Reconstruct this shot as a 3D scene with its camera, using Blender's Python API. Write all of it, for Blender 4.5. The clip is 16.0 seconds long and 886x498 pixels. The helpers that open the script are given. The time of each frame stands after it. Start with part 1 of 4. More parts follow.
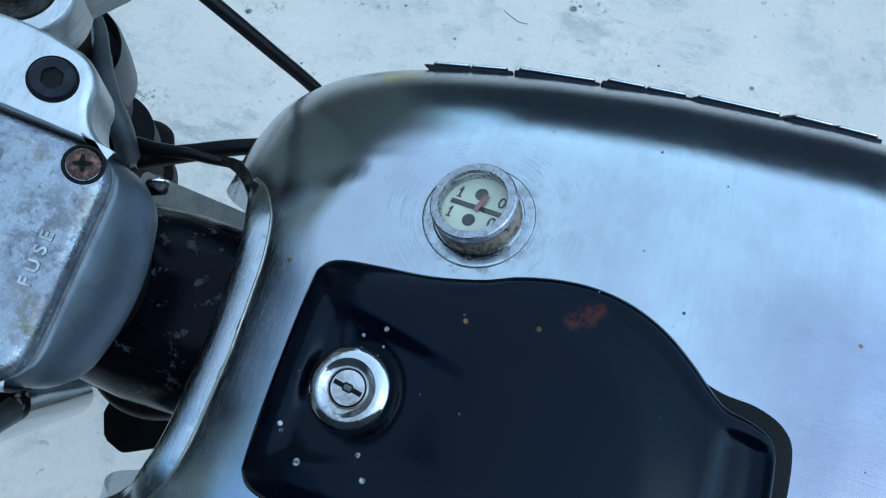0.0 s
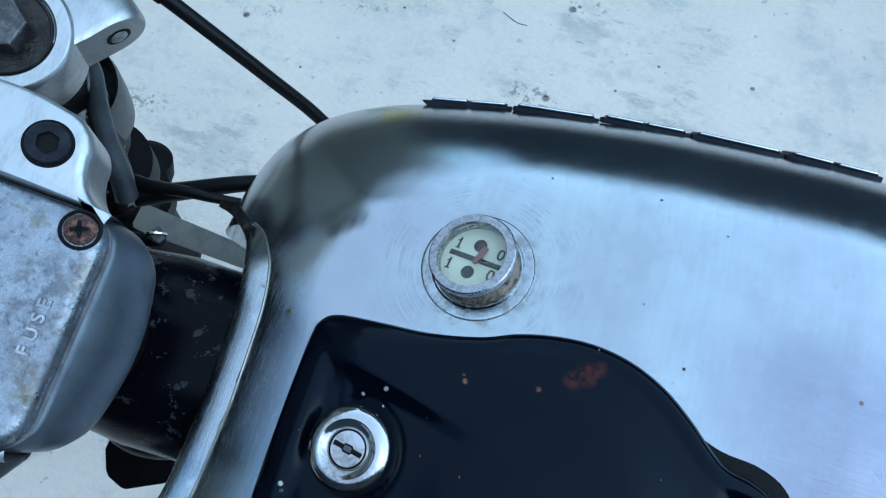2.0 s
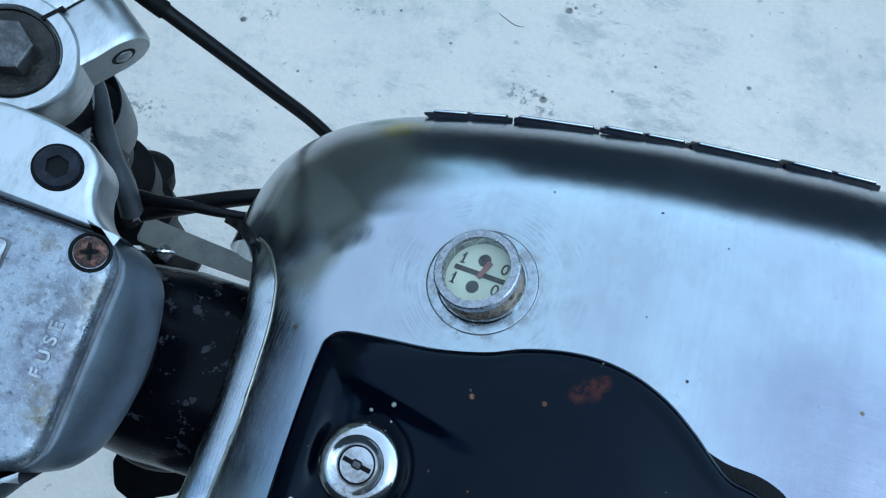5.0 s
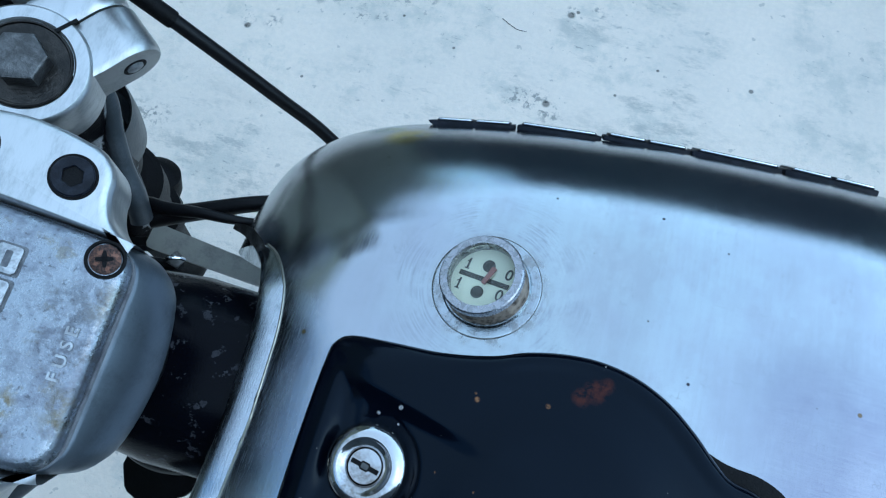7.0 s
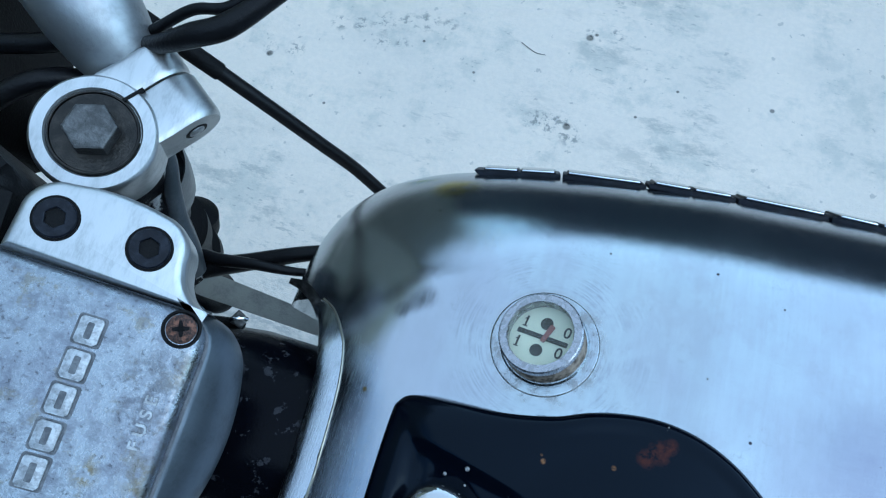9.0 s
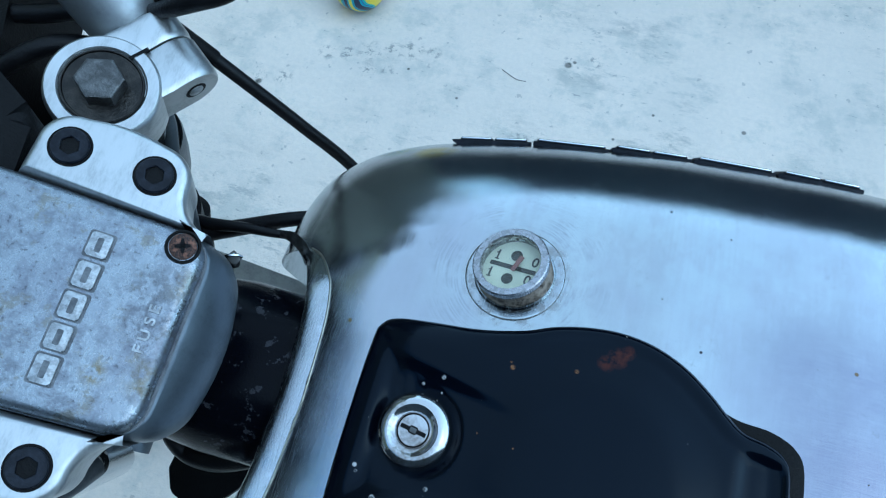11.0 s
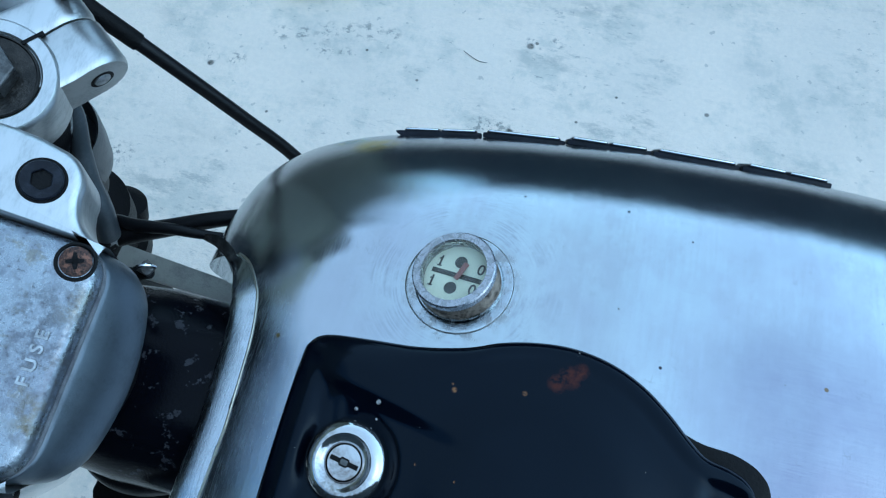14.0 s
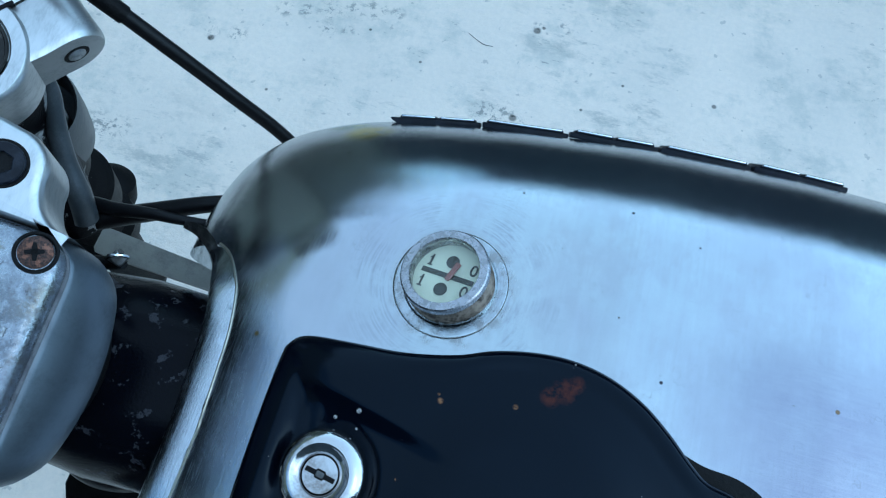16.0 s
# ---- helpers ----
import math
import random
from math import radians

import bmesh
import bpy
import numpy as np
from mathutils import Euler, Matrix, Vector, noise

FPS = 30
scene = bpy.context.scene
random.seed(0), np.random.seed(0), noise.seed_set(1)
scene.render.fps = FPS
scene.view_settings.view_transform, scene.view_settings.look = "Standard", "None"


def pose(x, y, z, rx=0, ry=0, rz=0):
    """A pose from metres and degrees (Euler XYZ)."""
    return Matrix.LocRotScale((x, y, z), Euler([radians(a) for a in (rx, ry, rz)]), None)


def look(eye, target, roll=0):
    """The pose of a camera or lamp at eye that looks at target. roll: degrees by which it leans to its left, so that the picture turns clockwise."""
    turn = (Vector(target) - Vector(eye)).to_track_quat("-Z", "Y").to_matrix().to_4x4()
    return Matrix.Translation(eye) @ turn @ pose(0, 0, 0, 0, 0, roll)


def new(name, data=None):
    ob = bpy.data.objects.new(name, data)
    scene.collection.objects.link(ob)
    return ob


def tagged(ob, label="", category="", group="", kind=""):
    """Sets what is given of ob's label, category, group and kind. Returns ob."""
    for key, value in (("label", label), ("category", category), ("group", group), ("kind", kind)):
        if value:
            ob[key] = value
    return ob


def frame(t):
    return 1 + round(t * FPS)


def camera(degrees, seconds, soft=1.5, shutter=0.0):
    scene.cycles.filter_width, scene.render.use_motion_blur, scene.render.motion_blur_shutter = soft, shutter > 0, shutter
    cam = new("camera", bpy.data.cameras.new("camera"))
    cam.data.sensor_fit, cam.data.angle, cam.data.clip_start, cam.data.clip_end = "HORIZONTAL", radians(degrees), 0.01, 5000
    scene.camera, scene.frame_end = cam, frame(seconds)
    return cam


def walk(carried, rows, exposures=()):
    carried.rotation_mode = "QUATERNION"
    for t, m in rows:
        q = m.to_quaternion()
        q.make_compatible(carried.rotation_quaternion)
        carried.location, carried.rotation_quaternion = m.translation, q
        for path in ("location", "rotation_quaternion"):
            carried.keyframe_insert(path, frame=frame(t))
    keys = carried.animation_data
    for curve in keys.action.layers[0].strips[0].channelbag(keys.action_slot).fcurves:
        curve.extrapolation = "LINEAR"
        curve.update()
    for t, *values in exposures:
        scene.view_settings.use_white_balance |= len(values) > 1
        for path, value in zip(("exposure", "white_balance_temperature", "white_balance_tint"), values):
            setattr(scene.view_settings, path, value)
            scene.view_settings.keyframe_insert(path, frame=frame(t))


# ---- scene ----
cam = camera(63.5, 16.0, soft=1.15)
PATH = [
    (0, (0.049, 0.016, 1.108), (-0.287, 0.727, -0.73), -3.2),
    (0.5, (0.038, 0.032, 1.104), (-0.264, 0.726, -0.747), -1.9),
    (1, (0.046, 0.032, 1.11), (-0.271, 0.737, -0.734), -2.6),
    (1.5, (0.046, 0.034, 1.113), (-0.283, 0.729, -0.733), -3.7),
    (2, (0.042, 0.036, 1.116), (-0.289, 0.725, -0.732), -4.0),
    (2.5, (0.043, 0.036, 1.117), (-0.284, 0.716, -0.735), -4.1),
    (3, (0.041, 0.037, 1.12), (-0.285, 0.728, -0.728), -3.7),
    (3.5, (0.04, 0.038, 1.12), (-0.282, 0.727, -0.73), -3.8),
    (4, (0.039, 0.04, 1.12), (-0.283, 0.725, -0.731), -4.1),
    (6.5, (0.038, 0.038, 1.126), (-0.295, 0.732, -0.72), -4.7),
    (7, (0.038, 0.038, 1.127), (-0.298, 0.731, -0.719), -5.0),
    (7.5, (0.039, 0.038, 1.127), (-0.294, 0.73, -0.72), -5.0),
    (8, (0.038, 0.038, 1.13), (-0.293, 0.782, -0.697), -3.3),
    (8.5, (0.028, 0.039, 1.141), (-0.372, 0.768, -0.677), -7.3),
    (9, (0.017, 0.045, 1.14), (-0.366, 0.758, -0.689), -7.9),
    (9.2, (0.02, 0.035, 1.137), (-0.316, 0.783, -0.686), -6.2),
    (11.3, (0.039, -0.003, 1.146), (-0.348, 0.831, -0.63), -5.2),
    (11.5, (0.038, -0.004, 1.144), (-0.33, 0.841, -0.632), -4.0),
    (12, (0.041, 0.004, 1.144), (-0.295, 0.861, -0.632), -2.4),
    (12.5, (0.038, 0.002, 1.138), (-0.274, 0.871, -0.636), -0.8),
    (13, (0.036, 0.006, 1.136), (-0.264, 0.867, -0.644), -0.0),
    (13.5, (0.033, 0.013, 1.134), (-0.268, 0.859, -0.653), -0.7),
    (14, (0.042, 0.023, 1.124), (-0.243, 0.835, -0.682), -1.0),
    (14.5, (0.049, 0.04, 1.104), (-0.195, 0.817, -0.722), 1.1),
    (15, (0.047, 0.041, 1.106), (-0.203, 0.804, -0.726), 0.9),
    (15.5, (0.046, 0.04, 1.11), (-0.216, 0.807, -0.718), 0.6),
    (16, (0.041, 0.036, 1.111), (-0.23, 0.806, -0.714), 0.7),
]
TONES = [(0, 1.77, 5850, -9), (9, 1.77, 5850, -9), (11.5, 1.74, 5650, -13), (16, 1.74, 5600, -13)]
walk(cam, [(t, look(eye, target, roll)) for t, eye, target, roll in PATH], TONES)

# ---- world, sun and exposure ----
world = bpy.data.worlds.new("sky_world")
scene.world = world
world.use_nodes = True
wn = world.node_tree.nodes
sky = wn.new("ShaderNodeTexSky")
sky.sky_type = "NISHITA"
sky.sun_disc = False
sky.sun_elevation = radians(48)
sky.sun_rotation = radians(100)
sky.air_density = 1.0
sky.dust_density = 0.3
wn["Background"].inputs[1].default_value = 0.15
world.node_tree.links.new(sky.outputs[0], wn["Background"].inputs[0])
sun_data = bpy.data.lights.new("sun", "SUN")
sun_data.energy = 0.5
sun_data.angle = radians(146)
sun_data.color = (1.0, 0.96, 0.9)
sun_lamp = new("sun", sun_data)
sun_lamp.matrix_world = look((2.98, 1.72, 5.71), (0, 0, 0.8))


# ---- materials ----
def node_mat(name):
    m = bpy.data.materials.new(name)
    m.use_nodes = True
    nt = m.node_tree
    return m, nt, nt.nodes["Principled BSDF"]


def nd(nt, kind, **sets):
    n = nt.nodes.new(kind)
    for key, value in sets.items():
        if key in ("noise_dimensions", "operation", "blend_type", "feature", "data_type", "wave_type"):
            if key == "operation":
                n.operation = value
            elif key == "blend_type":
                n.blend_type = value
            elif key == "feature":
                n.feature = value
            elif key == "data_type":
                n.data_type = value
        else:
            n.inputs[key].default_value = value
    return n


def coords(nt, scale=(1, 1, 1), rot=(0, 0, 0)):
    tc = nt.nodes.new("ShaderNodeTexCoord")
    mp = nt.nodes.new("ShaderNodeMapping")
    mp.inputs["Scale"].default_value = scale
    mp.inputs["Rotation"].default_value = [radians(a) for a in rot]
    nt.links.new(tc.outputs["Object"], mp.inputs["Vector"])
    return mp.outputs[0]


def noise_fac(nt, vec, scale, detail=4.0, rough=0.6, lo=0.35, hi=0.65):
    n = nd(nt, "ShaderNodeTexNoise", Scale=scale, Detail=detail, Roughness=rough)
    nt.links.new(vec, n.inputs["Vector"])
    r = nt.nodes.new("ShaderNodeMapRange")
    r.inputs["From Min"].default_value = lo
    r.inputs["From Max"].default_value = hi
    r.interpolation_type = "SMOOTHSTEP"
    nt.links.new(n.outputs[0], r.inputs["Value"])
    return r.outputs[0]


def mix_col(nt, fac, a, b):
    m = nt.nodes.new("ShaderNodeMix")
    m.data_type = "RGBA"
    for sock, v in ((m.inputs["Factor"], fac), (m.inputs[6], a), (m.inputs[7], b)):
        if isinstance(v, (tuple, float, int)):
            sock.default_value = (*v, 1) if isinstance(v, tuple) else v
        else:
            nt.links.new(v, sock)
    return m.outputs[2]


def maths(nt, op, a, b=0.0, c=0.0):
    m = nt.nodes.new("ShaderNodeMath")
    m.operation = op
    for sock, v in zip(m.inputs, (a, b, c)):
        if isinstance(v, (float, int)):
            sock.default_value = v
        else:
            nt.links.new(v, sock)
    return m.outputs[0]


def bump(nt, bsdf, height, strength=0.3, distance=0.001):
    b = nt.nodes.new("ShaderNodeBump")
    b.inputs["Strength"].default_value = strength
    b.inputs["Distance"].default_value = distance
    nt.links.new(height, b.inputs["Height"])
    nt.links.new(b.outputs[0], bsdf.inputs["Normal"])


def worn(name, base, second, metal, rough, rough2, scale=40, lo=0.4, hi=0.65, fine=400, bump_d=0.0003, metal2=None, stretch=(1, 1, 1), spec=0.5):
    """A surface of two tones at two scales with a fine relief."""
    m, nt, bs = node_mat(name)
    v = coords(nt, stretch)
    big = noise_fac(nt, v, scale, 6, 0.65, lo, hi)
    small = noise_fac(nt, v, fine, 3, 0.6, 0.3, 0.7)
    f = maths(nt, "MULTIPLY", big, maths(nt, "MULTIPLY_ADD", small, 0.5, 0.5))
    nt.links.new(mix_col(nt, f, base, second), bs.inputs["Base Color"])
    nt.links.new(maths(nt, "MULTIPLY_ADD", f, rough2 - rough, rough), bs.inputs["Roughness"])
    if metal2 is None:
        bs.inputs["Metallic"].default_value = metal
    else:
        nt.links.new(maths(nt, "MULTIPLY_ADD", f, metal2 - metal, metal), bs.inputs["Metallic"])
    bs.inputs["Specular IOR Level"].default_value = spec
    bump(nt, bs, maths(nt, "ADD", small, f), 0.4, bump_d)
    return m


def near(nt, v, centre, r0, r1):
    """1 within r0 of a place, 0 beyond r1."""
    d = nt.nodes.new("ShaderNodeVectorMath")
    d.operation = "DISTANCE"
    nt.links.new(v, d.inputs[0])
    d.inputs[1].default_value = centre
    r = nt.nodes.new("ShaderNodeMapRange")
    r.interpolation_type = "SMOOTHSTEP"
    r.inputs["From Min"].default_value, r.inputs["From Max"].default_value = r0, r1
    r.inputs["To Min"].default_value, r.inputs["To Max"].default_value = 1.0, 0.0
    nt.links.new(d.outputs["Value"], r.inputs["Value"])
    return r.outputs[0], d.outputs["Value"]


def brushed_steel():
    m, nt, bs = node_mat("bare_brushed_steel")
    v = coords(nt)
    along = noise_fac(nt, coords(nt, (7, 260, 60), (0, 0, 8)), 12, 4, 0.65, 0.25, 0.75)
    across = noise_fac(nt, coords(nt, (90, 5, 20), (0, 0, -6)), 12, 5, 0.7, 0.25, 0.75)
    long_marks = noise_fac(nt, coords(nt, (14, 420, 14), (0, 0, 25)), 9, 2, 0.5, 0.70, 0.74)
    cloud = noise_fac(nt, v, 13, 5, 0.65, 0.35, 0.68)
    tint = noise_fac(nt, coords(nt, (1, 1, 1), (0, 0, 40)), 9, 4, 0.6, 0.40, 0.66)
    streak = noise_fac(nt, coords(nt, (48, 2.4, 6), (0, 0, -4)), 10, 4, 0.65, 0.25, 0.75)
    blotch = noise_fac(nt, coords(nt, (1.4, 1, 1), (0, 0, 15)), 22, 6, 0.7, 0.45, 0.66)
    fine = noise_fac(nt, v, 900, 2, 0.6, 0.3, 0.7)
    specks = noise_fac(nt, v, 250, 2, 0.5, 0.755, 0.78)
    strokes = noise_fac(nt, coords(nt, (330, 16, 40), (0, 0, 8)), 8, 3, 0.6, 0.3, 0.7)
    # swirls and grime round the gauge
    ring, dist = near(nt, v, (0.0165, 0.0762, -0.027), 0.026, 0.050)
    swirl = nd(nt, "ShaderNodeTexNoise", Scale=1.0, Detail=3.0, Roughness=0.6)
    comb = nt.nodes.new("ShaderNodeCombineXYZ")
    nt.links.new(maths(nt, "MULTIPLY", dist, 900.0), comb.inputs[0])
    nt.links.new(maths(nt, "MULTIPLY", cloud, 2.5), comb.inputs[1])
    nt.links.new(comb.outputs[0], swirl.inputs["Vector"])
    arcs = nt.nodes.new("ShaderNodeMapRange")
    arcs.inputs["From Min"].default_value, arcs.inputs["From Max"].default_value = 0.42, 0.66
    nt.links.new(swirl.outputs[0], arcs.inputs["Value"])
    swirls = maths(nt, "MULTIPLY", arcs.outputs[0], maths(nt, "MULTIPLY", ring, noise_fac(nt, v, 75, 4, 0.65, 0.42, 0.62)))
    grime, _ = near(nt, v, (0.0178, 0.0748, -0.027), 0.0195, 0.0265)
    grime = maths(nt, "MULTIPLY", grime, noise_fac(nt, v, 130, 5, 0.7, 0.42, 0.66))
    yellow, _ = near(nt, v, (-0.0445, 0.1450, -0.0745), 0.005, 0.015)
    yellow = maths(nt, "MULTIPLY", yellow, noise_fac(nt, v, 90, 4, 0.7, 0.30, 0.50))
    base = mix_col(nt, cloud, (0.405, 0.455, 0.485), (0.465, 0.51, 0.53))
    base = mix_col(nt, maths(nt, "MULTIPLY", tint, 0.9), base, (0.36, 0.372, 0.425))
    base = mix_col(nt, maths(nt, "MULTIPLY", blotch, 0.5), base, (0.33, 0.34, 0.38))
    base = mix_col(nt, maths(nt, "MULTIPLY", streak, 0.2), base, (0.30, 0.31, 0.34))
    base = mix_col(nt, maths(nt, "MULTIPLY", swirls, 0.7), base, (0.22, 0.225, 0.275))
    # violet tarnish by the lid, deepened to paint in a dim reflection
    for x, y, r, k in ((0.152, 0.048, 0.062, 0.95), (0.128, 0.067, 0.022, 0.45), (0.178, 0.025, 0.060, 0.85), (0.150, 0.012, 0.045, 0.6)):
        stain_and_reflection, _ = near(nt, v, (x, y, -0.018), r * 0.15, r)
        stain_and_reflection = maths(nt, "MULTIPLY", stain_and_reflection, maths(nt, "MULTIPLY_ADD", cloud, 0.5, 0.5))
        base = mix_col(nt, maths(nt, "MULTIPLY", stain_and_reflection, k), base, (0.195, 0.193, 0.262))
    base = mix_col(nt, maths(nt, "MULTIPLY", along, 0.26), base, (0.36, 0.38, 0.40))
    base = mix_col(nt, maths(nt, "MULTIPLY", long_marks, 0.35), base, (0.24, 0.25, 0.26))
    base = mix_col(nt, maths(nt, "MULTIPLY", grime, 0.55), base, (0.16, 0.13, 0.11))
    base = mix_col(nt, maths(nt, "MULTIPLY", yellow, 0.8), base, (0.45, 0.38, 0.06))
    base = mix_col(nt, specks, base, (0.08, 0.07, 0.06))
    # hairline squiggles in patches, and a dark streaky patch on the shoulder
    worm = nd(nt, "ShaderNodeTexNoise", Scale=150.0, Detail=2.0, Roughness=0.55)
    nt.links.new(v, worm.inputs["Vector"])
    off = maths(nt, "ABSOLUTE", maths(nt, "SUBTRACT", worm.outputs[0], 0.5))
    hair = nt.nodes.new("ShaderNodeMapRange")
    hair.inputs["From Min"].default_value, hair.inputs["From Max"].default_value = 0.003, 0.010
    hair.inputs["To Min"].default_value, hair.inputs["To Max"].default_value = 1.0, 0.0
    nt.links.new(off, hair.inputs["Value"])
    hairs = maths(nt, "MULTIPLY", hair.outputs[0], noise_fac(nt, coords(nt, (1, 1, 1), (0, 0, 70)), 62, 2, 0.5, 0.62, 0.66))
    base = mix_col(nt, maths(nt, "MULTIPLY", hairs, 0.20), base, (0.12, 0.12, 0.14))
    for x, y, z, r in ((-0.0360, 0.0824, -0.0336, 0.0075), (-0.0395, 0.0788, -0.0336, 0.0065), (-0.0435, 0.0745, -0.0335, 0.0055)):
        dark_marks, _ = near(nt, v, (x, y, z), r * 0.2, r)
        base = mix_col(nt, maths(nt, "MULTIPLY", maths(nt, "MULTIPLY", dark_marks, maths(nt, "MULTIPLY_ADD", strokes, 0.6, 0.4)), 0.8), base, (0.05, 0.055, 0.06))
    for x, y, z, r, c in ((0.1517, 0.0663, -0.0123, 0.0008, (0.16, 0.12, 0.08)), (-0.0481, 0.0388, -0.0301, 0.0010, (0.20, 0.13, 0.03)), (0.0759, 0.1226, -0.0307, 0.0006, (0.03, 0.03, 0.04)), (0.0954, 0.0601, -0.0145, 0.0006, (0.03, 0.03, 0.04)), (0.1016, 0.1138, -0.0254, 0.0004, (0.05, 0.05, 0.06))):
        f, _ = near(nt, v, (x, y, z), r * 0.6, r * 1.3)
        base = mix_col(nt, f, base, c)
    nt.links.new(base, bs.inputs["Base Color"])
    bs.inputs["Metallic"].default_value = 1.0
    hatch = noise_fac(nt, coords(nt, (20, 190, 20), (0, 0, -28)), 7, 3, 0.6, 0.35, 0.7)
    r = maths(nt, "MULTIPLY_ADD", cloud, 0.035, 0.048)
    r = maths(nt, "MULTIPLY_ADD", along, 0.03, r)
    r = maths(nt, "MULTIPLY_ADD", strokes, 0.15, r)
    r = maths(nt, "MULTIPLY_ADD", grime, 0.25, r)
    for c in ((-0.062, 0.0, -0.03), (-0.066, 0.04, -0.035), (-0.066, -0.04, -0.035)):
        f, _ = near(nt, v, c, 0.012, 0.034)
        r = maths(nt, "MULTIPLY_ADD", f, 0.07, r)
    nt.links.new(r, bs.inputs["Roughness"])
    h = maths(nt, "ADD", maths(nt, "MULTIPLY_ADD", across, 1.4, along), maths(nt, "MULTIPLY", fine, 0.5))
    h = maths(nt, "MULTIPLY_ADD", swirls, 4.0, h)
    wave = noise_fac(nt, coords(nt, (1.6, 1, 1)), 42, 2, 0.5, 0.2, 0.8)
    h = maths(nt, "MULTIPLY_ADD", streak, 0.7, h)
    h = maths(nt, "MULTIPLY_ADD", wave, 3.5, h)
    h = maths(nt, "MULTIPLY_ADD", strokes, 0.55, h)
    h = maths(nt, "MULTIPLY_ADD", hatch, 0.25, h)
    bump(nt, bs, h, 0.065, 0.0002)
    return m


def concrete():
    m, nt, bs = node_mat("pale_worn_concrete")
    v = coords(nt)
    cloud = noise_fac(nt, v, 3.0, 5, 0.6, 0.35, 0.7)
    stain_and_reflection = noise_fac(nt, v, 7.0, 8, 0.72, 0.49, 0.64)
    grit = noise_fac(nt, v, 90, 4, 0.7, 0.3, 0.7)
    dots = noise_fac(nt, v, 46, 3, 0.55, 0.665, 0.70)
    marks = noise_fac(nt, coords(nt, (1, 3.2, 1), (0, 0, 35)), 10, 9, 0.75, 0.57, 0.63)
    dark_marks = noise_fac(nt, coords(nt, (1.0, 2.2, 1), (0, 0, -20)), 4.5, 10, 0.78, 0.50, 0.62)
    patch = noise_fac(nt, v, 1.7, 4, 0.6, 0.42, 0.62)
    hair = noise_fac(nt, coords(nt, (1, 5, 1), (0, 0, 60)), 30, 6, 0.7, 0.60, 0.66)
    col = mix_col(nt, cloud, (0.80, 0.71, 0.62), (0.73, 0.66, 0.585))
    col = mix_col(nt, maths(nt, "MULTIPLY", stain_and_reflection, 0.45), col, (0.42, 0.45, 0.42))
    col = mix_col(nt, maths(nt, "MULTIPLY", maths(nt, "MULTIPLY", dark_marks, patch), 0.55), col, (0.27, 0.29, 0.28))
    col = mix_col(nt, maths(nt, "MULTIPLY", grit, 0.16), col, (0.42, 0.42, 0.41))
    col = mix_col(nt, maths(nt, "MULTIPLY", maths(nt, "MULTIPLY", marks, patch), 0.5), col, (0.28, 0.29, 0.29))
    col = mix_col(nt, maths(nt, "MULTIPLY", maths(nt, "MULTIPLY", hair, stain_and_reflection), 0.6), col, (0.16, 0.17, 0.17))
    col = mix_col(nt, maths(nt, "MULTIPLY", dots, 0.4), col, (0.22, 0.22, 0.22))
    broken = noise_fac(nt, v, 60, 6, 0.75, 0.50, 0.58)
    for x, y, r in ((-0.115, 0.797, 0.035), (-0.15, 0.792, 0.03), (-0.08, 0.78, 0.025), (-0.061, 1.035, 0.018), (-0.112, 1.022, 0.014), (-0.60, 0.890, 0.022), (-0.56, 0.902, 0.022), (-0.515, 0.920, 0.030), (-0.47, 0.935, 0.026), (-0.43, 0.950, 0.030), (-0.385, 0.955, 0.018), (-0.50, 0.872, 0.022), (-0.46, 0.880, 0.016), (-0.66, 0.80, 0.022), (-0.71, 0.79, 0.018), (-0.81, 0.515, 0.04), (-0.77, 0.53, 0.03)):
        f, _ = near(nt, v, (x, y, 0), r * 0.3, r * 1.2)
        col = mix_col(nt, maths(nt, "MULTIPLY", maths(nt, "MULTIPLY", f, broken), 0.7), col, (0.15, 0.16, 0.16))
    for x, y, r in ((0.13, 1.02, 0.09), (0.33, 1.075, 0.09), (0.445, 1.065, 0.08), (0.20, 1.249, 0.09), (-0.50, 0.91, 0.13), (0.42, 0.93, 0.12)):
        f, _ = near(nt, v, (x, y, 0), r * 0.2, r)
        col = mix_col(nt, maths(nt, "MULTIPLY", maths(nt, "MULTIPLY", f, maths(nt, "MULTIPLY_ADD", dark_marks, 0.7, 0.3)), 0.30), col, (0.34, 0.38, 0.38))
    for x, y, r in ((-0.111, 1.011, 0.010), (-0.094, 0.799, 0.010), (-0.705, 0.774, 0.009), (0.252, 0.953, 0.006), (-0.100, 1.022, 0.005), (0.02, 0.86, 0.004), (-0.42, 0.90, 0.004), (-0.30, 0.86, 0.004), (0.08, 0.94, 0.004), (-0.55, 0.70, 0.004)):
        f, _ = near(nt, v, (x, y, 0), r * 0.45, r)
        col = mix_col(nt, maths(nt, "MULTIPLY", f, maths(nt, "MULTIPLY_ADD", broken, 0.25, 0.75)), col, (0.055, 0.055, 0.05))
    nt.links.new(col, bs.inputs["Base Color"])
    bs.inputs["Roughness"].default_value = 0.75
    bump(nt, bs, grit, 0.35, 0.002)
    return m


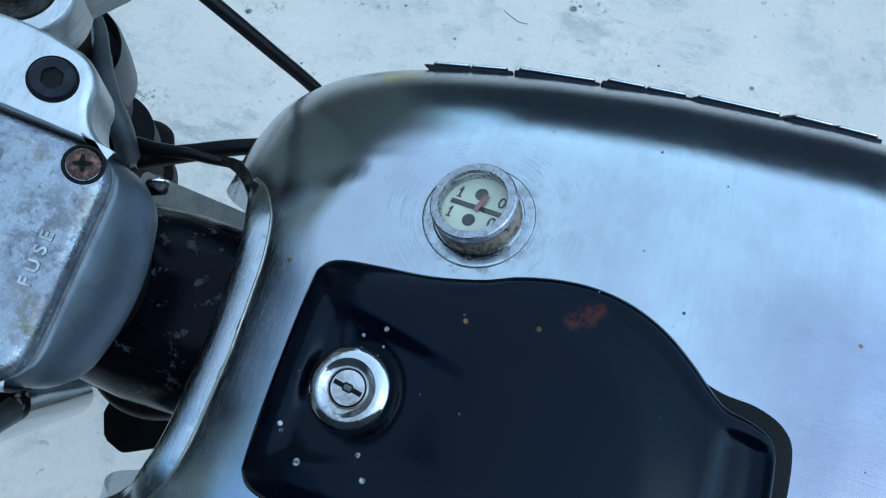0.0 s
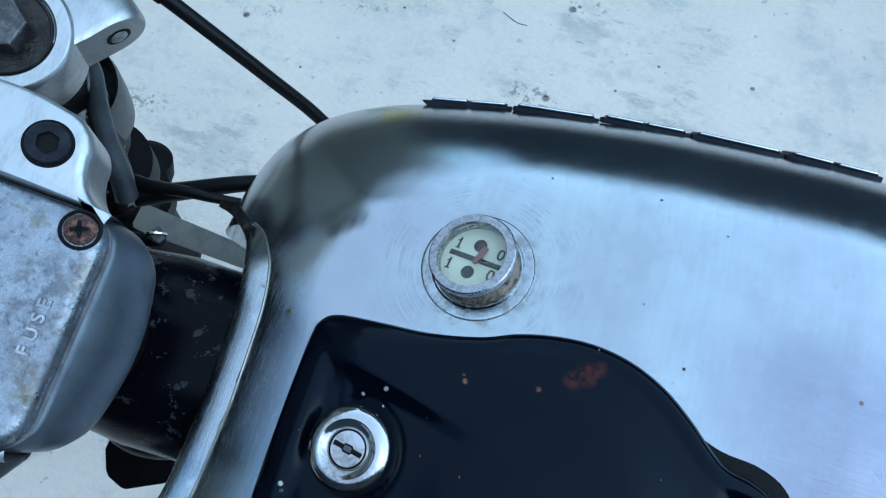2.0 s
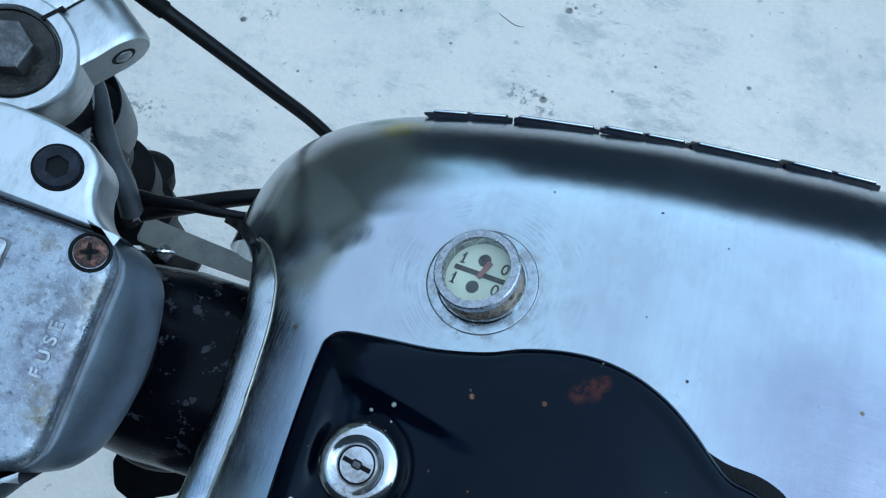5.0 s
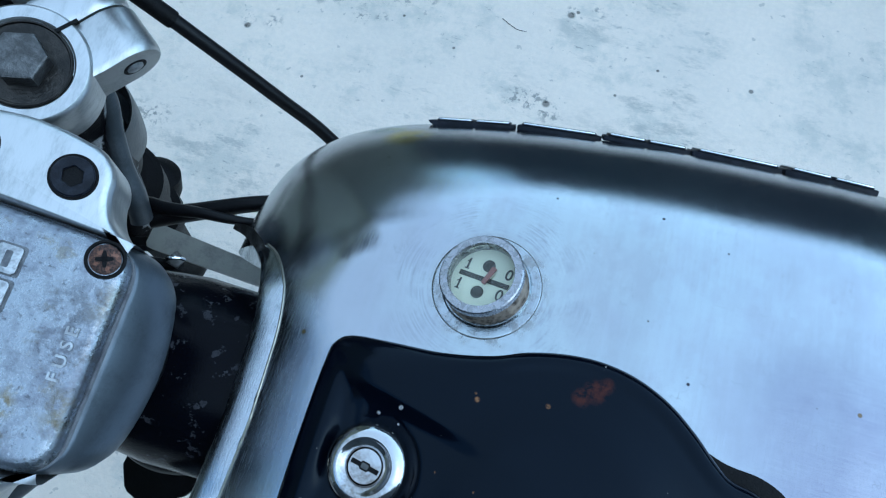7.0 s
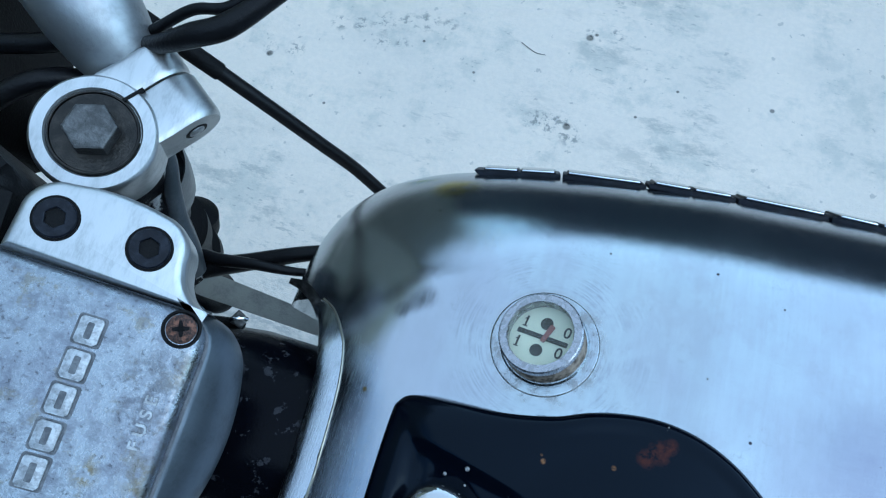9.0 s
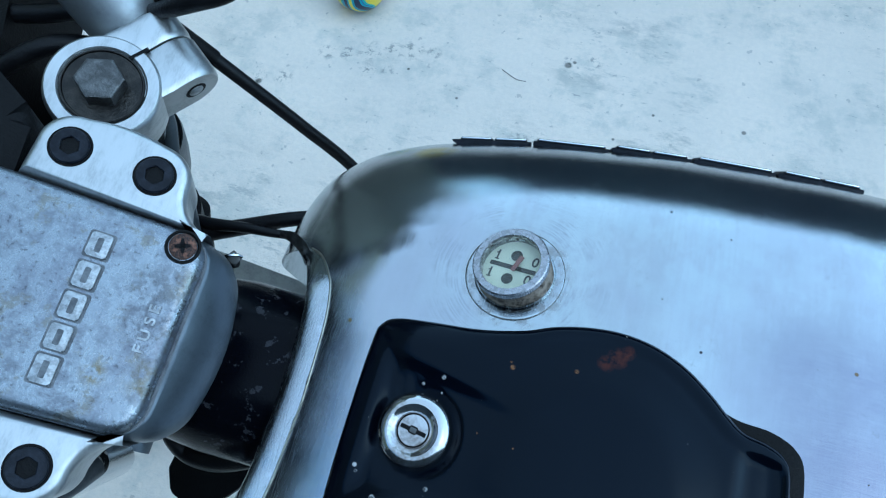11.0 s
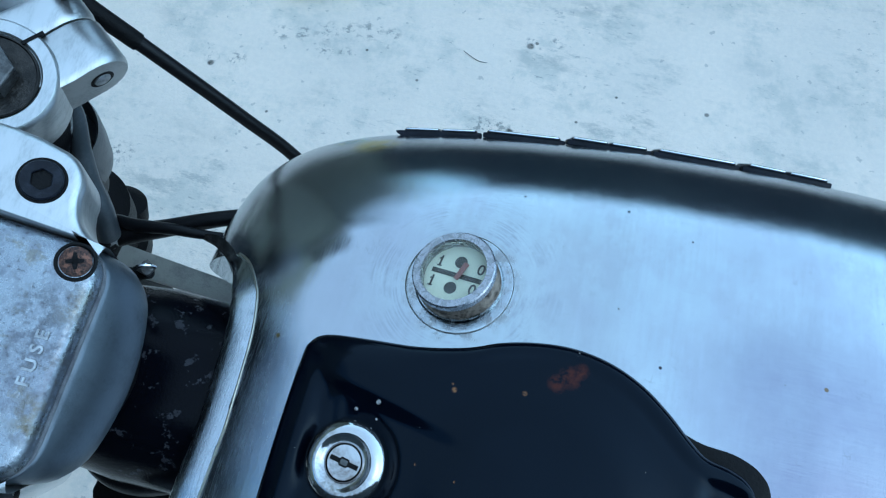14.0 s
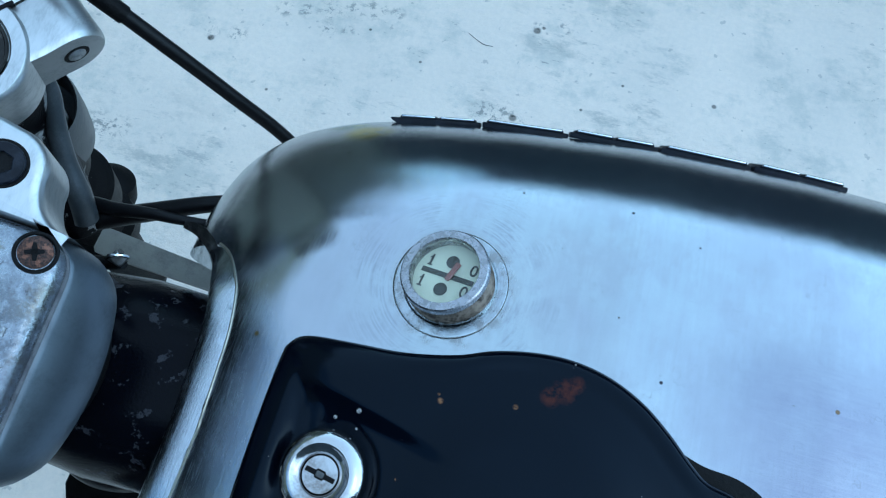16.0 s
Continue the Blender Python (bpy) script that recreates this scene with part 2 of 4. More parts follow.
def black_gloss():
    m, nt, bs = node_mat("glossy_black_lid_paint")
    v = coords(nt)
    haze = noise_fac(nt, v, 30, 4, 0.6, 0.3, 0.7)
    flat = coords(nt, (1, 1, 0))
    col = mix_col(nt, noise_fac(nt, v, 420, 2, 0.5, 0.785, 0.795), (0.0005, 0.0010, 0.0034), (0.14, 0.13, 0.12))
    grain = noise_fac(nt, v, 500, 3, 0.7, 0.35, 0.6)
    for x, y, r in ((-0.0055, 0.0187, 0.0006), (0.002, 0.0227, 0.0008), (0.0025, 0.0170, 0.0004), (-0.0225, -0.0175, 0.0008), (-0.0215, -0.0195, 0.0006), (0.0065, -0.0185, 0.0008), (0.011, -0.025, 0.0009), (-0.012, -0.027, 0.0011)):
        f, _ = near(nt, flat, (x, y, 0), r * 0.7, r * 1.3)
        col = mix_col(nt, maths(nt, "MULTIPLY", f, grain), col, (0.42, 0.41, 0.40))
    for x, y, r in ((0.0265, 0.0330, 0.0009), (0.0255, 0.0350, 0.0005), (0.0500, 0.0378, 0.0008), (0.020, 0.006, 0.0005), (0.034, 0.004, 0.0004)):
        f, _ = near(nt, flat, (x, y, 0), r * 0.5, r * 1.4)
        col = mix_col(nt, maths(nt, "MULTIPLY", f, grain), col, (0.17, 0.08, 0.035))
    edge = noise_fac(nt, v, 240, 5, 0.75, 0.38, 0.60)
    for x, y, r in ((0.0642, 0.0472, 0.0042), (0.0676, 0.0503, 0.0028), (0.0600, 0.0440, 0.0034)):
        f, _ = near(nt, flat, (x, y, 0), r * 0.4, r * 1.25)
        col = mix_col(nt, maths(nt, "MULTIPLY", maths(nt, "MULTIPLY", f, edge), 0.6), col, (0.075, 0.017, 0.007))
    nt.links.new(col, bs.inputs["Base Color"])
    nt.links.new(maths(nt, "MULTIPLY_ADD", haze, 0.10, 0.13), bs.inputs["Roughness"])
    bs.inputs["Specular IOR Level"].default_value = 0.15
    bs.inputs["Specular Tint"].default_value = (0.62, 0.80, 1.0, 1)
    bump(nt, bs, noise_fac(nt, v, 500, 3, 0.6, 0.2, 0.8), 0.04, 0.0002)
    return m


def cast_aluminium():
    m, nt, bs = node_mat("oxidised_cast_aluminium")
    v = coords(nt)
    cloud = noise_fac(nt, v, 28, 6, 0.7, 0.40, 0.66)
    mottle = noise_fac(nt, v, 130, 8, 0.8, 0.44, 0.62)
    pits = noise_fac(nt, v, 520, 3, 0.6, 0.62, 0.70)
    grain = noise_fac(nt, v, 1100, 2, 0.6, 0.3, 0.7)
    brown = noise_fac(nt, v, 85, 6, 0.75, 0.56, 0.64)
    col = mix_col(nt, maths(nt, "MULTIPLY", grain, 0.4), (0.275, 0.302, 0.330), (0.210, 0.230, 0.258))
    col = mix_col(nt, maths(nt, "MULTIPLY", mottle, 0.75), col, (0.135, 0.142, 0.172))
    col = mix_col(nt, maths(nt, "MULTIPLY", cloud, 0.45), col, (0.165, 0.172, 0.208))
    col = mix_col(nt, maths(nt, "MULTIPLY", brown, 0.5), col, (0.15, 0.13, 0.085))
    col = mix_col(nt, maths(nt, "MULTIPLY", pits, 0.55), col, (0.06, 0.06, 0.065))
    smut = noise_fac(nt, v, 170, 6, 0.75, 0.42, 0.58)
    for x, y, z, r, k, c in ((-0.1010, 0.0100, 0.0285, 0.016, 0.75, (0.085, 0.088, 0.10)), (-0.1060, 0.0230, 0.0300, 0.012, 0.65, (0.085, 0.088, 0.10)), (-0.0960, -0.0100, 0.0265, 0.011, 0.6, (0.12, 0.10, 0.055)), (-0.1130, -0.0130, 0.0325, 0.006, 0.8, (0.15, 0.115, 0.05)), (-0.0950, 0.0260, 0.0260, 0.010, 0.55, (0.12, 0.10, 0.06))):
        f, _ = near(nt, v, (x, y, z), r * 0.25, r)
        col = mix_col(nt, maths(nt, "MULTIPLY", maths(nt, "MULTIPLY", f, smut), k), col, c)
    nt.links.new(col, bs.inputs["Base Color"])
    bs.inputs["Metallic"].default_value = 0.92
    nt.links.new(maths(nt, "MULTIPLY_ADD", mottle, 0.2, 0.26), bs.inputs["Roughness"])
    h = maths(nt, "MULTIPLY_ADD", pits, -1.5, maths(nt, "MULTIPLY_ADD", mottle, 0.8, grain))
    bump(nt, bs, h, 0.45, 0.00009)
    return m


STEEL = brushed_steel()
CONCRETE = concrete()
LID_BLACK = black_gloss()
CAST = cast_aluminium()
GRIME = worn("grime_on_casting", (0.07, 0.072, 0.08), (0.16, 0.165, 0.175), 0.5, 0.5, 0.6, 160, 0.35, 0.6, 600, 0.0001)
CAST_SIDE = worn("grey_lacquered_casting", (0.092, 0.108, 0.128), (0.062, 0.072, 0.085), 0.7, 0.36, 0.48, 60, 0.4, 0.7, 700, 0.00005)
CAST_LIGHT = worn("worn_bright_casting", (0.40, 0.41, 0.42), (0.20, 0.20, 0.21), 0.8, 0.35, 0.5, 300, 0.4, 0.6, 900, 0.0001)
WORD_METAL = worn("worn_raised_word", (0.40, 0.415, 0.43), (0.22, 0.225, 0.235), 0.85, 0.32, 0.5, 420, 0.36, 0.6, 900, 0.0001)
CAST_BAR = worn("silver_lacquered_casting", (0.35, 0.365, 0.38), (0.26, 0.27, 0.28), 0.85, 0.38, 0.5, 50, 0.4, 0.7, 600, 0.00005)
BEZEL = worn("scuffed_grey_bezel", (0.35, 0.35, 0.38), (0.26, 0.26, 0.275), 0.95, 0.22, 0.38, 420, 0.42, 0.62, 900, 0.00006)
GROOVE = worn("groove_grime", (0.22, 0.22, 0.21), (0.07, 0.066, 0.06), 0.5, 0.4, 0.7, 60, 0.35, 0.65)
FOLD_WORN = worn("burnished_fold", (0.38, 0.37, 0.31), (0.24, 0.225, 0.185), 0.9, 0.3, 0.45, 120, 0.4, 0.65, 700, 0.00004)
TAUPE = worn("pale_taupe_paint", (0.34, 0.33, 0.295), (0.22, 0.215, 0.20), 0.0, 0.45, 0.6, 90, 0.4, 0.7, 700, 0.0001)
CLAMP = worn("satin_clamp_alloy", (0.47, 0.48, 0.485), (0.36, 0.37, 0.375), 0.95, 0.36, 0.48, 50, 0.4, 0.7, 400, 0.00003, stretch=(3.5, 1, 2))
CHROME = worn("chrome", (0.62, 0.63, 0.64), (0.5, 0.5, 0.5), 1.0, 0.06, 0.14, 60, 0.5, 0.8, 700, 0.00005)
# dark warm patches paint reflections into the lock's chrome
LOCK_CHROME = worn("lock_chrome_painted_reflections", (0.47, 0.47, 0.48), (0.17, 0.145, 0.13), 1.0, 0.09, 0.2, 38, 0.44, 0.66, 700, 0.00004)
BLACK_OXIDE = worn("black_oxide_bolt", (0.004, 0.005, 0.009), (0.018, 0.021, 0.030), 0.0, 0.36, 0.55, 200, 0.4, 0.7, 900, 0.0001, spec=0.16)
BOLT_STEEL = worn("dull_grey_bolt_steel", (0.06, 0.06, 0.06), (0.14, 0.14, 0.14), 0.9, 0.4, 0.55, 160, 0.4, 0.65, 700, 0.0003)
CAP_DARK = worn("stained_cap_steel", (0.022, 0.021, 0.020), (0.055, 0.05, 0.045), 0.9, 0.3, 0.5, 120, 0.4, 0.7, 700, 0.0002)
RUST = worn("rusty_screw", (0.17, 0.072, 0.044), (0.016, 0.014, 0.015), 0.3, 0.5, 0.8, 330, 0.40, 0.50, 1500, 0.0004)
RUBBER = worn("black_rubber", (0.004, 0.004, 0.0045), (0.010, 0.010, 0.010), 0.0, 0.5, 0.7, 90, 0.5, 0.8, 800, 0.0003, spec=0.1)
CABLE = worn("black_cable_sheath", (0.005, 0.005, 0.006), (0.012, 0.012, 0.013), 0.0, 0.32, 0.5, 120, 0.5, 0.8, 800, 0.0002, spec=0.15)
FRAME_BLACK = worn("scuffed_black_frame_paint", (0.0015, 0.0018, 0.0035), (0.036, 0.036, 0.042), 0.0, 0.16, 0.42, 130, 0.595, 0.63, 900, 0.00008, spec=0.06)
BRACKET = worn("scuffed_black_bracket_paint", (0.003, 0.003, 0.004), (0.30, 0.30, 0.30), 0.0, 0.4, 0.55, 75, 0.58, 0.63, 900, 0.0002, spec=0.05)
STAY = worn("dark_grey_satin_paint", (0.040, 0.047, 0.054), (0.068, 0.076, 0.084), 0.2, 0.35, 0.5, 80, 0.4, 0.7, 600, 0.0001, spec=0.3)
BRASS = worn("grimy_brass_thread", (0.24, 0.20, 0.16), (0.035, 0.029, 0.025), 0.9, 0.4, 0.7, 150, 0.4, 0.6, 700, 0.0003)
DIAL = worn("cream_dial", (0.59, 0.61, 0.52), (0.50, 0.53, 0.44), 0.0, 0.45, 0.5, 90, 0.4, 0.8, 500, 0.00005)
INK = worn("black_dial_ink", (0.015, 0.016, 0.017), (0.03, 0.03, 0.03), 0.0, 0.5, 0.6, 200)
NEEDLE = worn("faded_red_needle", (0.21, 0.085, 0.085), (0.17, 0.07, 0.07), 0.0, 0.5, 0.6, 200)
WALL_GREEN = worn("grey_green_wall", (0.205, 0.212, 0.172), (0.16, 0.166, 0.138), 0.0, 0.8, 0.9, 2, 0.3, 0.7, 30, 0.003)
WALL_DARK = worn("dark_weathered_wall", (0.032, 0.041, 0.052), (0.052, 0.062, 0.074), 0.0, 0.8, 0.9, 2, 0.3, 0.7, 30, 0.003)
glass_m, _, glass_bs = node_mat("clear_lens")
glass_bs.inputs["Transmission Weight"].default_value = 1.0
glass_bs.inputs["Roughness"].default_value = 0.02
glass_bs.inputs["IOR"].default_value = 1.3
glass_bs.inputs["Base Color"].default_value = (0.95, 0.97, 0.93, 1)


# ---- mesh helpers ----
BIKE = pose(0, 0.048, 0.878, 9, 0, 3.5)
STEER = pose(-0.1210, 0.0070, 0.0325, 0, 20, 0)
FORK = pose(-0.1265, 0.0080, 0.0260, 0, 20, 0)


def mesh_of(name, bm, material, smooth=True, sharp=35):
    bmesh.ops.recalc_face_normals(bm, faces=bm.faces[:])
    me = bpy.data.meshes.new(name)
    if smooth:
        for f in bm.faces:
            f.smooth = True
        for e in bm.edges:
            if len(e.link_faces) == 2 and e.calc_face_angle(0) > radians(sharp):
                e.smooth = False
    bm.to_mesh(me)
    bm.free()
    me.materials.append(material)
    return me


def part(name, bm, material, parent, label="", m=None, smooth=True, sharp=35):
    ob = new(name, mesh_of(name, bm, material, smooth, sharp))
    ob.parent = parent
    if parent.get("is_base"):
        ob.matrix_parent_inverse = parent.matrix_basis.inverted() @ BIKE
    if m is not None:
        ob.data.transform(m)
    if label:
        tagged(ob, label)
    return ob


def lathe(profile, steps=48, cap=True):
    """A turned body about z from (radius, height) pairs."""
    bm = bmesh.new()
    rings = []
    for r, z in profile:
        if r < 1e-6:
            rings.append([bm.verts.new((0, 0, z))])
        else:
            rings.append([bm.verts.new((r * math.cos(a), r * math.sin(a), z)) for a in [2 * math.pi * i / steps for i in range(steps)]])
    for a, b in zip(rings, rings[1:]):
        for i in range(steps):
            j = (i + 1) % steps
            if len(a) == 1 and len(b) > 1:
                bm.faces.new((a[0], b[i], b[j]))
            elif len(b) == 1 and len(a) > 1:
                bm.faces.new((a[i], a[j], b[0]))
            elif len(a) > 1:
                bm.faces.new((a[i], a[j], b[j], b[i]))
    if cap:
        for ring in (rings[0], rings[-1]):
            if len(ring) > 1:
                bm.faces.new(ring)
    return bm


def prism(points, z0, z1, bevel=0.0, segs=3):
    """An outline in xy made solid from z0 to z1, with its edges rounded."""
    bm = bmesh.new()
    lo = [bm.verts.new((x, y, z0)) for x, y in points]
    hi = [bm.verts.new((x, y, z1)) for x, y in points]
    bm.faces.new(lo[::-1])
    top = bm.faces.new(hi)
    n = len(points)
    for i in range(n):
        bm.faces.new((lo[i], lo[(i + 1) % n], hi[(i + 1) % n], hi[i]))
    if bevel:
        bmesh.ops.bevel(bm, geom=list(top.edges), offset=bevel, segments=segs, profile=0.5, affect="EDGES", clamp_overlap=True)
    return bm


def soft_prism(points, z0, z1, r, segs=6):
    """An outline made solid from z0 to z1 with a round shoulder of radius r, wider than its edges are long."""
    n = len(points)
    area = sum(points[i - 1][0] * points[i][1] - points[i][0] * points[i - 1][1] for i in range(n))
    turn = 1 if area > 0 else -1
    ways = []
    for i in range(n):
        a = (Vector(points[i]) - Vector(points[i - 1])).normalized()
        b = (Vector(points[(i + 1) % n]) - Vector(points[i])).normalized()
        m = Vector((-a.y - b.y, a.x + b.x)) * turn
        m.normalize()
        ways.append(m / max(0.5, m.dot(Vector((-a.y, a.x)) * turn)))
    bm = bmesh.new()
    rings = []
    for inset, z in [(0, z0)] + [(r * (1 - math.cos(k / segs * math.pi / 2)), z1 - r + r * math.sin(k / segs * math.pi / 2)) for k in range(segs + 1)]:
        rings.append([bm.verts.new((x + w.x * inset, y + w.y * inset, z)) for (x, y), w in zip(points, ways)])
    for a, b in zip(rings, rings[1:]):
        for i in range(n):
            bm.faces.new((a[i], a[(i + 1) % n], b[(i + 1) % n], b[i]))
    bm.faces.new(rings[0][::-1])
    bm.faces.new(rings[-1])
    return bm


def round_poly(pts, r, steps=6):
    """A polygon with rounded corners; r is one radius or one for each corner."""
    out = []
    n = len(pts)
    for i, p in enumerate(pts):
        p = Vector(p)
        a, b = (Vector(pts[i - 1]) - p), (Vector(pts[(i + 1) % n]) - p)
        rr = r[i] if isinstance(r, (list, tuple)) else r
        ang = a.angle(b)
        d = min(rr / math.tan(ang / 2), 0.49 * a.length, 0.49 * b.length)
        p0, p1 = p + a.normalized() * d, p + b.normalized() * d
        for k in range(steps + 1):
            t = k / steps
            q = (1 - t) ** 2 * p0 + 2 * t * (1 - t) * p + t * t * p1
            out.append((q.x, q.y))
    return out


def fine_line(pts, longest=0.006):
    """A closed outline with its long edges divided."""
    out = []
    for i, p in enumerate(pts):
        q = pts[(i + 1) % len(pts)]
        n = max(1, math.ceil(math.dist(p, q) / longest))
        out += [(p[0] + (q[0] - p[0]) * k / n, p[1] + (q[1] - p[1]) * k / n) for k in range(n)]
    return out


def smooth_line(pts, per=10):
    """A Catmull-Rom line through points."""
    P = [Vector(p) for p in pts]
    P = [2 * P[0] - P[1], *P, 2 * P[-1] - P[-2]]
    out = []
    for i in range(1, len(P) - 2):
        for k in range(per):
            t = k / per
            out.append(0.5 * (2 * P[i] + (P[i + 1] - P[i - 1]) * t + (2 * P[i - 1] - 5 * P[i] + 4 * P[i + 1] - P[i + 2]) * t * t + (3 * P[i] - P[i - 1] - 3 * P[i + 1] + P[i + 2]) * t ** 3))
    return out + [P[-2]]


def tube(pts, radius, steps=14, per=8):
    """A round hose or cable along points; radius is one number or one for each point."""
    line = smooth_line(pts, per)
    radii = [radius] * len(line) if isinstance(radius, (int, float)) else list(np.interp(np.linspace(0, 1, len(line)), np.linspace(0, 1, len(radius)), radius))
    bm = bmesh.new()
    rings = []
    side = None
    for i, p in enumerate(line):
        d = (line[min(i + 1, len(line) - 1)] - line[max(i - 1, 0)]).normalized()
        if side is None:
            side = d.orthogonal().normalized()
        side = (side - d * side.dot(d)).normalized()
        up = d.cross(side)
        rings.append([bm.verts.new(p + float(radii[i]) * (side * math.cos(a) + up * math.sin(a))) for a in [2 * math.pi * k / steps for k in range(steps)]])
    for a, b in zip(rings, rings[1:]):
        for i in range(steps):
            j = (i + 1) % steps
            bm.faces.new((a[i], a[j], b[j], b[i]))
    bm.faces.new(rings[0][::-1])
    bm.faces.new(rings[-1])
    return bm


def letters(text, size, depth, material, name, parent, m, label="", bold=0.012):
    """Raised letters in the built-in font, as one mesh."""
    cu = bpy.data.curves.new(name, "FONT")
    cu.offset = bold * size
    cu.body, cu.size, cu.extrude, cu.align_x, cu.align_y = text, size, depth, "CENTER", "CENTER"
    tmp = bpy.data.objects.new(name, cu)
    scene.collection.objects.link(tmp)
    me = bpy.data.meshes.new_from_object(tmp.evaluated_get(bpy.context.evaluated_depsgraph_get()))
    bpy.data.objects.remove(tmp)
    me.transform(m)
    me.materials.clear()
    me.materials.append(material)
    ob = new(name, me)
    ob.parent = parent
    if label:
        tagged(ob, label)
    return ob


def ellipse_drop(d, rh, rv):
    t = max(0.0, min(1.0, 1 - d / rh))
    return rv * (1 - math.sqrt(max(0.0, 1 - t * t)))


def sstep(t):
    t = max(0.0, min(1.0, t))
    return t * t * (3 - 2 * t)


# ---- ground and surroundings ----
bm = bmesh.new()
xs = [-60, -12, -4, -2, -1, 0, 1, 2, 4, 12, 60]
grid = [[bm.verts.new((x, y, 0)) for x in xs] for y in xs]
for r0, r1 in zip(grid, grid[1:]):
    for i in range(len(xs) - 1):
        bm.faces.new((r0[i], r0[i + 1], r1[i + 1], r1[i]))
tagged(new("ground", mesh_of("ground", bm, CONCRETE)), "pale weathered concrete yard with grey stains", "ground", kind="structure")


def wall(name, x0, x1, y0, y1, h, label, material=None, h_start=None):
    b = prism([(x0, y0), (x1, y0), (x1, y1), (x0, y1)], 0, h)
    for v in b.verts:
        if h_start and v.co.z > 0 and v.co.x < (x0 + x1) / 2:
            v.co.z = h_start
    tagged(new(name, mesh_of(name, b, material or WALL_DARK, smooth=False)), label, "wall", kind="structure")


# walls out of view, placed and sized for reflections in tank and lock
wall("unseen_wall_corner", -2.45, -1.10, 2.1, 2.3, 1.72, "unseen grey-green wall, its top sloped to shape the tank's reflections", WALL_GREEN, 3.0)
wall("unseen_wall_low", -1.10, -0.80, 2.1, 2.3, 1.15, "unseen low dark wall, sized for a bright gap in the tank's reflections")
wall("unseen_wall_far", -0.80, 9.0, 2.1, 2.3, 1.6, "unseen dark wall that gives the tank's flank its dark reflection")
wall("unseen_wall_front", -2.65, -2.45, -2.3, 2.3, 3.3, "unseen grey-green wall, sized for reflections in the tank's nose", WALL_GREEN)
# added out of view and tall, to darken what the lid reflects
wall("unseen_wall_near", -2.65, 9.0, -2.5, -2.3, 3.4, "unseen dark wall, added to darken reflections in the filler lid")
wall("unseen_wall_rear", 8.8, 9.0, -2.3, 2.1, 2.4, "unseen dark wall, added for dark reflections in the chrome lock")

# ---- motorcycle ----
motorcycle = tagged(new("motorcycle"), "motorcycle with bare brushed steel tank and black filler lid", "motorcycle")
motorcycle["is_base"] = 1
motorcycle.matrix_basis = pose(0, 0.19, 0, 9, 0, 3.5)

# the shape of the filler lid, seen from above
half = [(-0.0330, 0.0), (-0.0330, 0.030), (-0.0318, 0.0370), (-0.0260, 0.0410), (-0.010, 0.0425), (0.009, 0.0440), (0.026, 0.0477),
        (0.038, 0.0525), (0.050, 0.0553), (0.062, 0.0560), (0.074, 0.0540), (0.086, 0.0490), (0.096, 0.0420), (0.104, 0.0350), (0.110, 0.0310),
        (0.118, 0.0295), (0.1245, 0.0265), (0.1275, 0.0200), (0.1285, 0.0)]
right_side = [(p.x + 0.0008 + 0.0026 * sstep((p.x - 0.035) / 0.045), p.y * 1.03 + 0.0006 * sstep((p.x - 0.035) / 0.03) * sstep(p.y / 0.02)) for p in smooth_line(half, 6)]
LID = right_side + [(x, -y) for x, y in right_side[-2:0:-1]]
LID_A = np.array(LID)


def lid_distance(x, y):
    """Distance to the lid's outline, positive inside."""
    a, b = LID_A, np.roll(LID_A, -1, 0)
    ab, ap = b - a, np.array((x, y)) - a
    t = np.clip((ap * ab).sum(1) / np.maximum((ab * ab).sum(1), 1e-12), 0, 1)
    d = np.sqrt(((ap - ab * t[:, None]) ** 2).sum(1)).min()
    cond = ((a[:, 1] > y) != (b[:, 1] > y)) & (x < (b[:, 0] - a[:, 0]) * (y - a[:, 1]) / (b[:, 1] - a[:, 1] + 1e-15) + a[:, 0])
    return d if cond.sum() % 2 else -d


# tank: inner line (neck edge, then the centre line), outer line, and height
NECK = smooth_line([(-0.0885, 0.0670), (-0.0810, 0.0605), (-0.0752, 0.0500), (-0.0720, 0.0380), (-0.0702, 0.0200), (-0.0692, 0.0)], 7)
OUTER = smooth_line([(-0.1110, 0.0680), (-0.1115, 0.0930), (-0.1060, 0.1200), (-0.0930, 0.1415), (-0.0730, 0.1570), (-0.0450, 0.1685), (-0.0050, 0.1755),
                     (0.0550, 0.1807), (0.1150, 0.1827), (0.1850, 0.1830), (0.2600, 0.1775), (0.3400, 0.1620), (0.4000, 0.1230), (0.4250, 0.0600), (0.4300, 0.0)], 12)
OUTER = [Vector((p.x - 0.0010 * sstep((0.05 - p.x) / 0.10), p.y + 0.0016 * sstep((p.y - 0.07) / 0.05))) for p in OUTER]
OUTER_A = np.array([(p.x, p.y) for p in OUTER])


def edge_distance(x, y):
    """Distance to the tank's outline."""
    a, b = OUTER_A[:-1], OUTER_A[1:]
    ab, ap = b - a, np.array((x, abs(y))) - a
    t = np.clip((ap * ab).sum(1) / np.maximum((ab * ab).sum(1), 1e-12), 0, 1)
    return float(np.sqrt(((ap - ab * t[:, None]) ** 2).sum(1)).min())


FOLD = []
for i, p in enumerate(NECK):
    d = (NECK[min(i + 1, len(NECK) - 1)] - NECK[max(i - 1, 0)]).normalized()
    FOLD.append(p + Vector((-d.y, d.x)) * (0.0064 + 0.0052 * min(1.0, i / 14)))
FOLD[-1].y = 0.0
FOLD_A = np.array([(p.x, p.y) for p in FOLD])


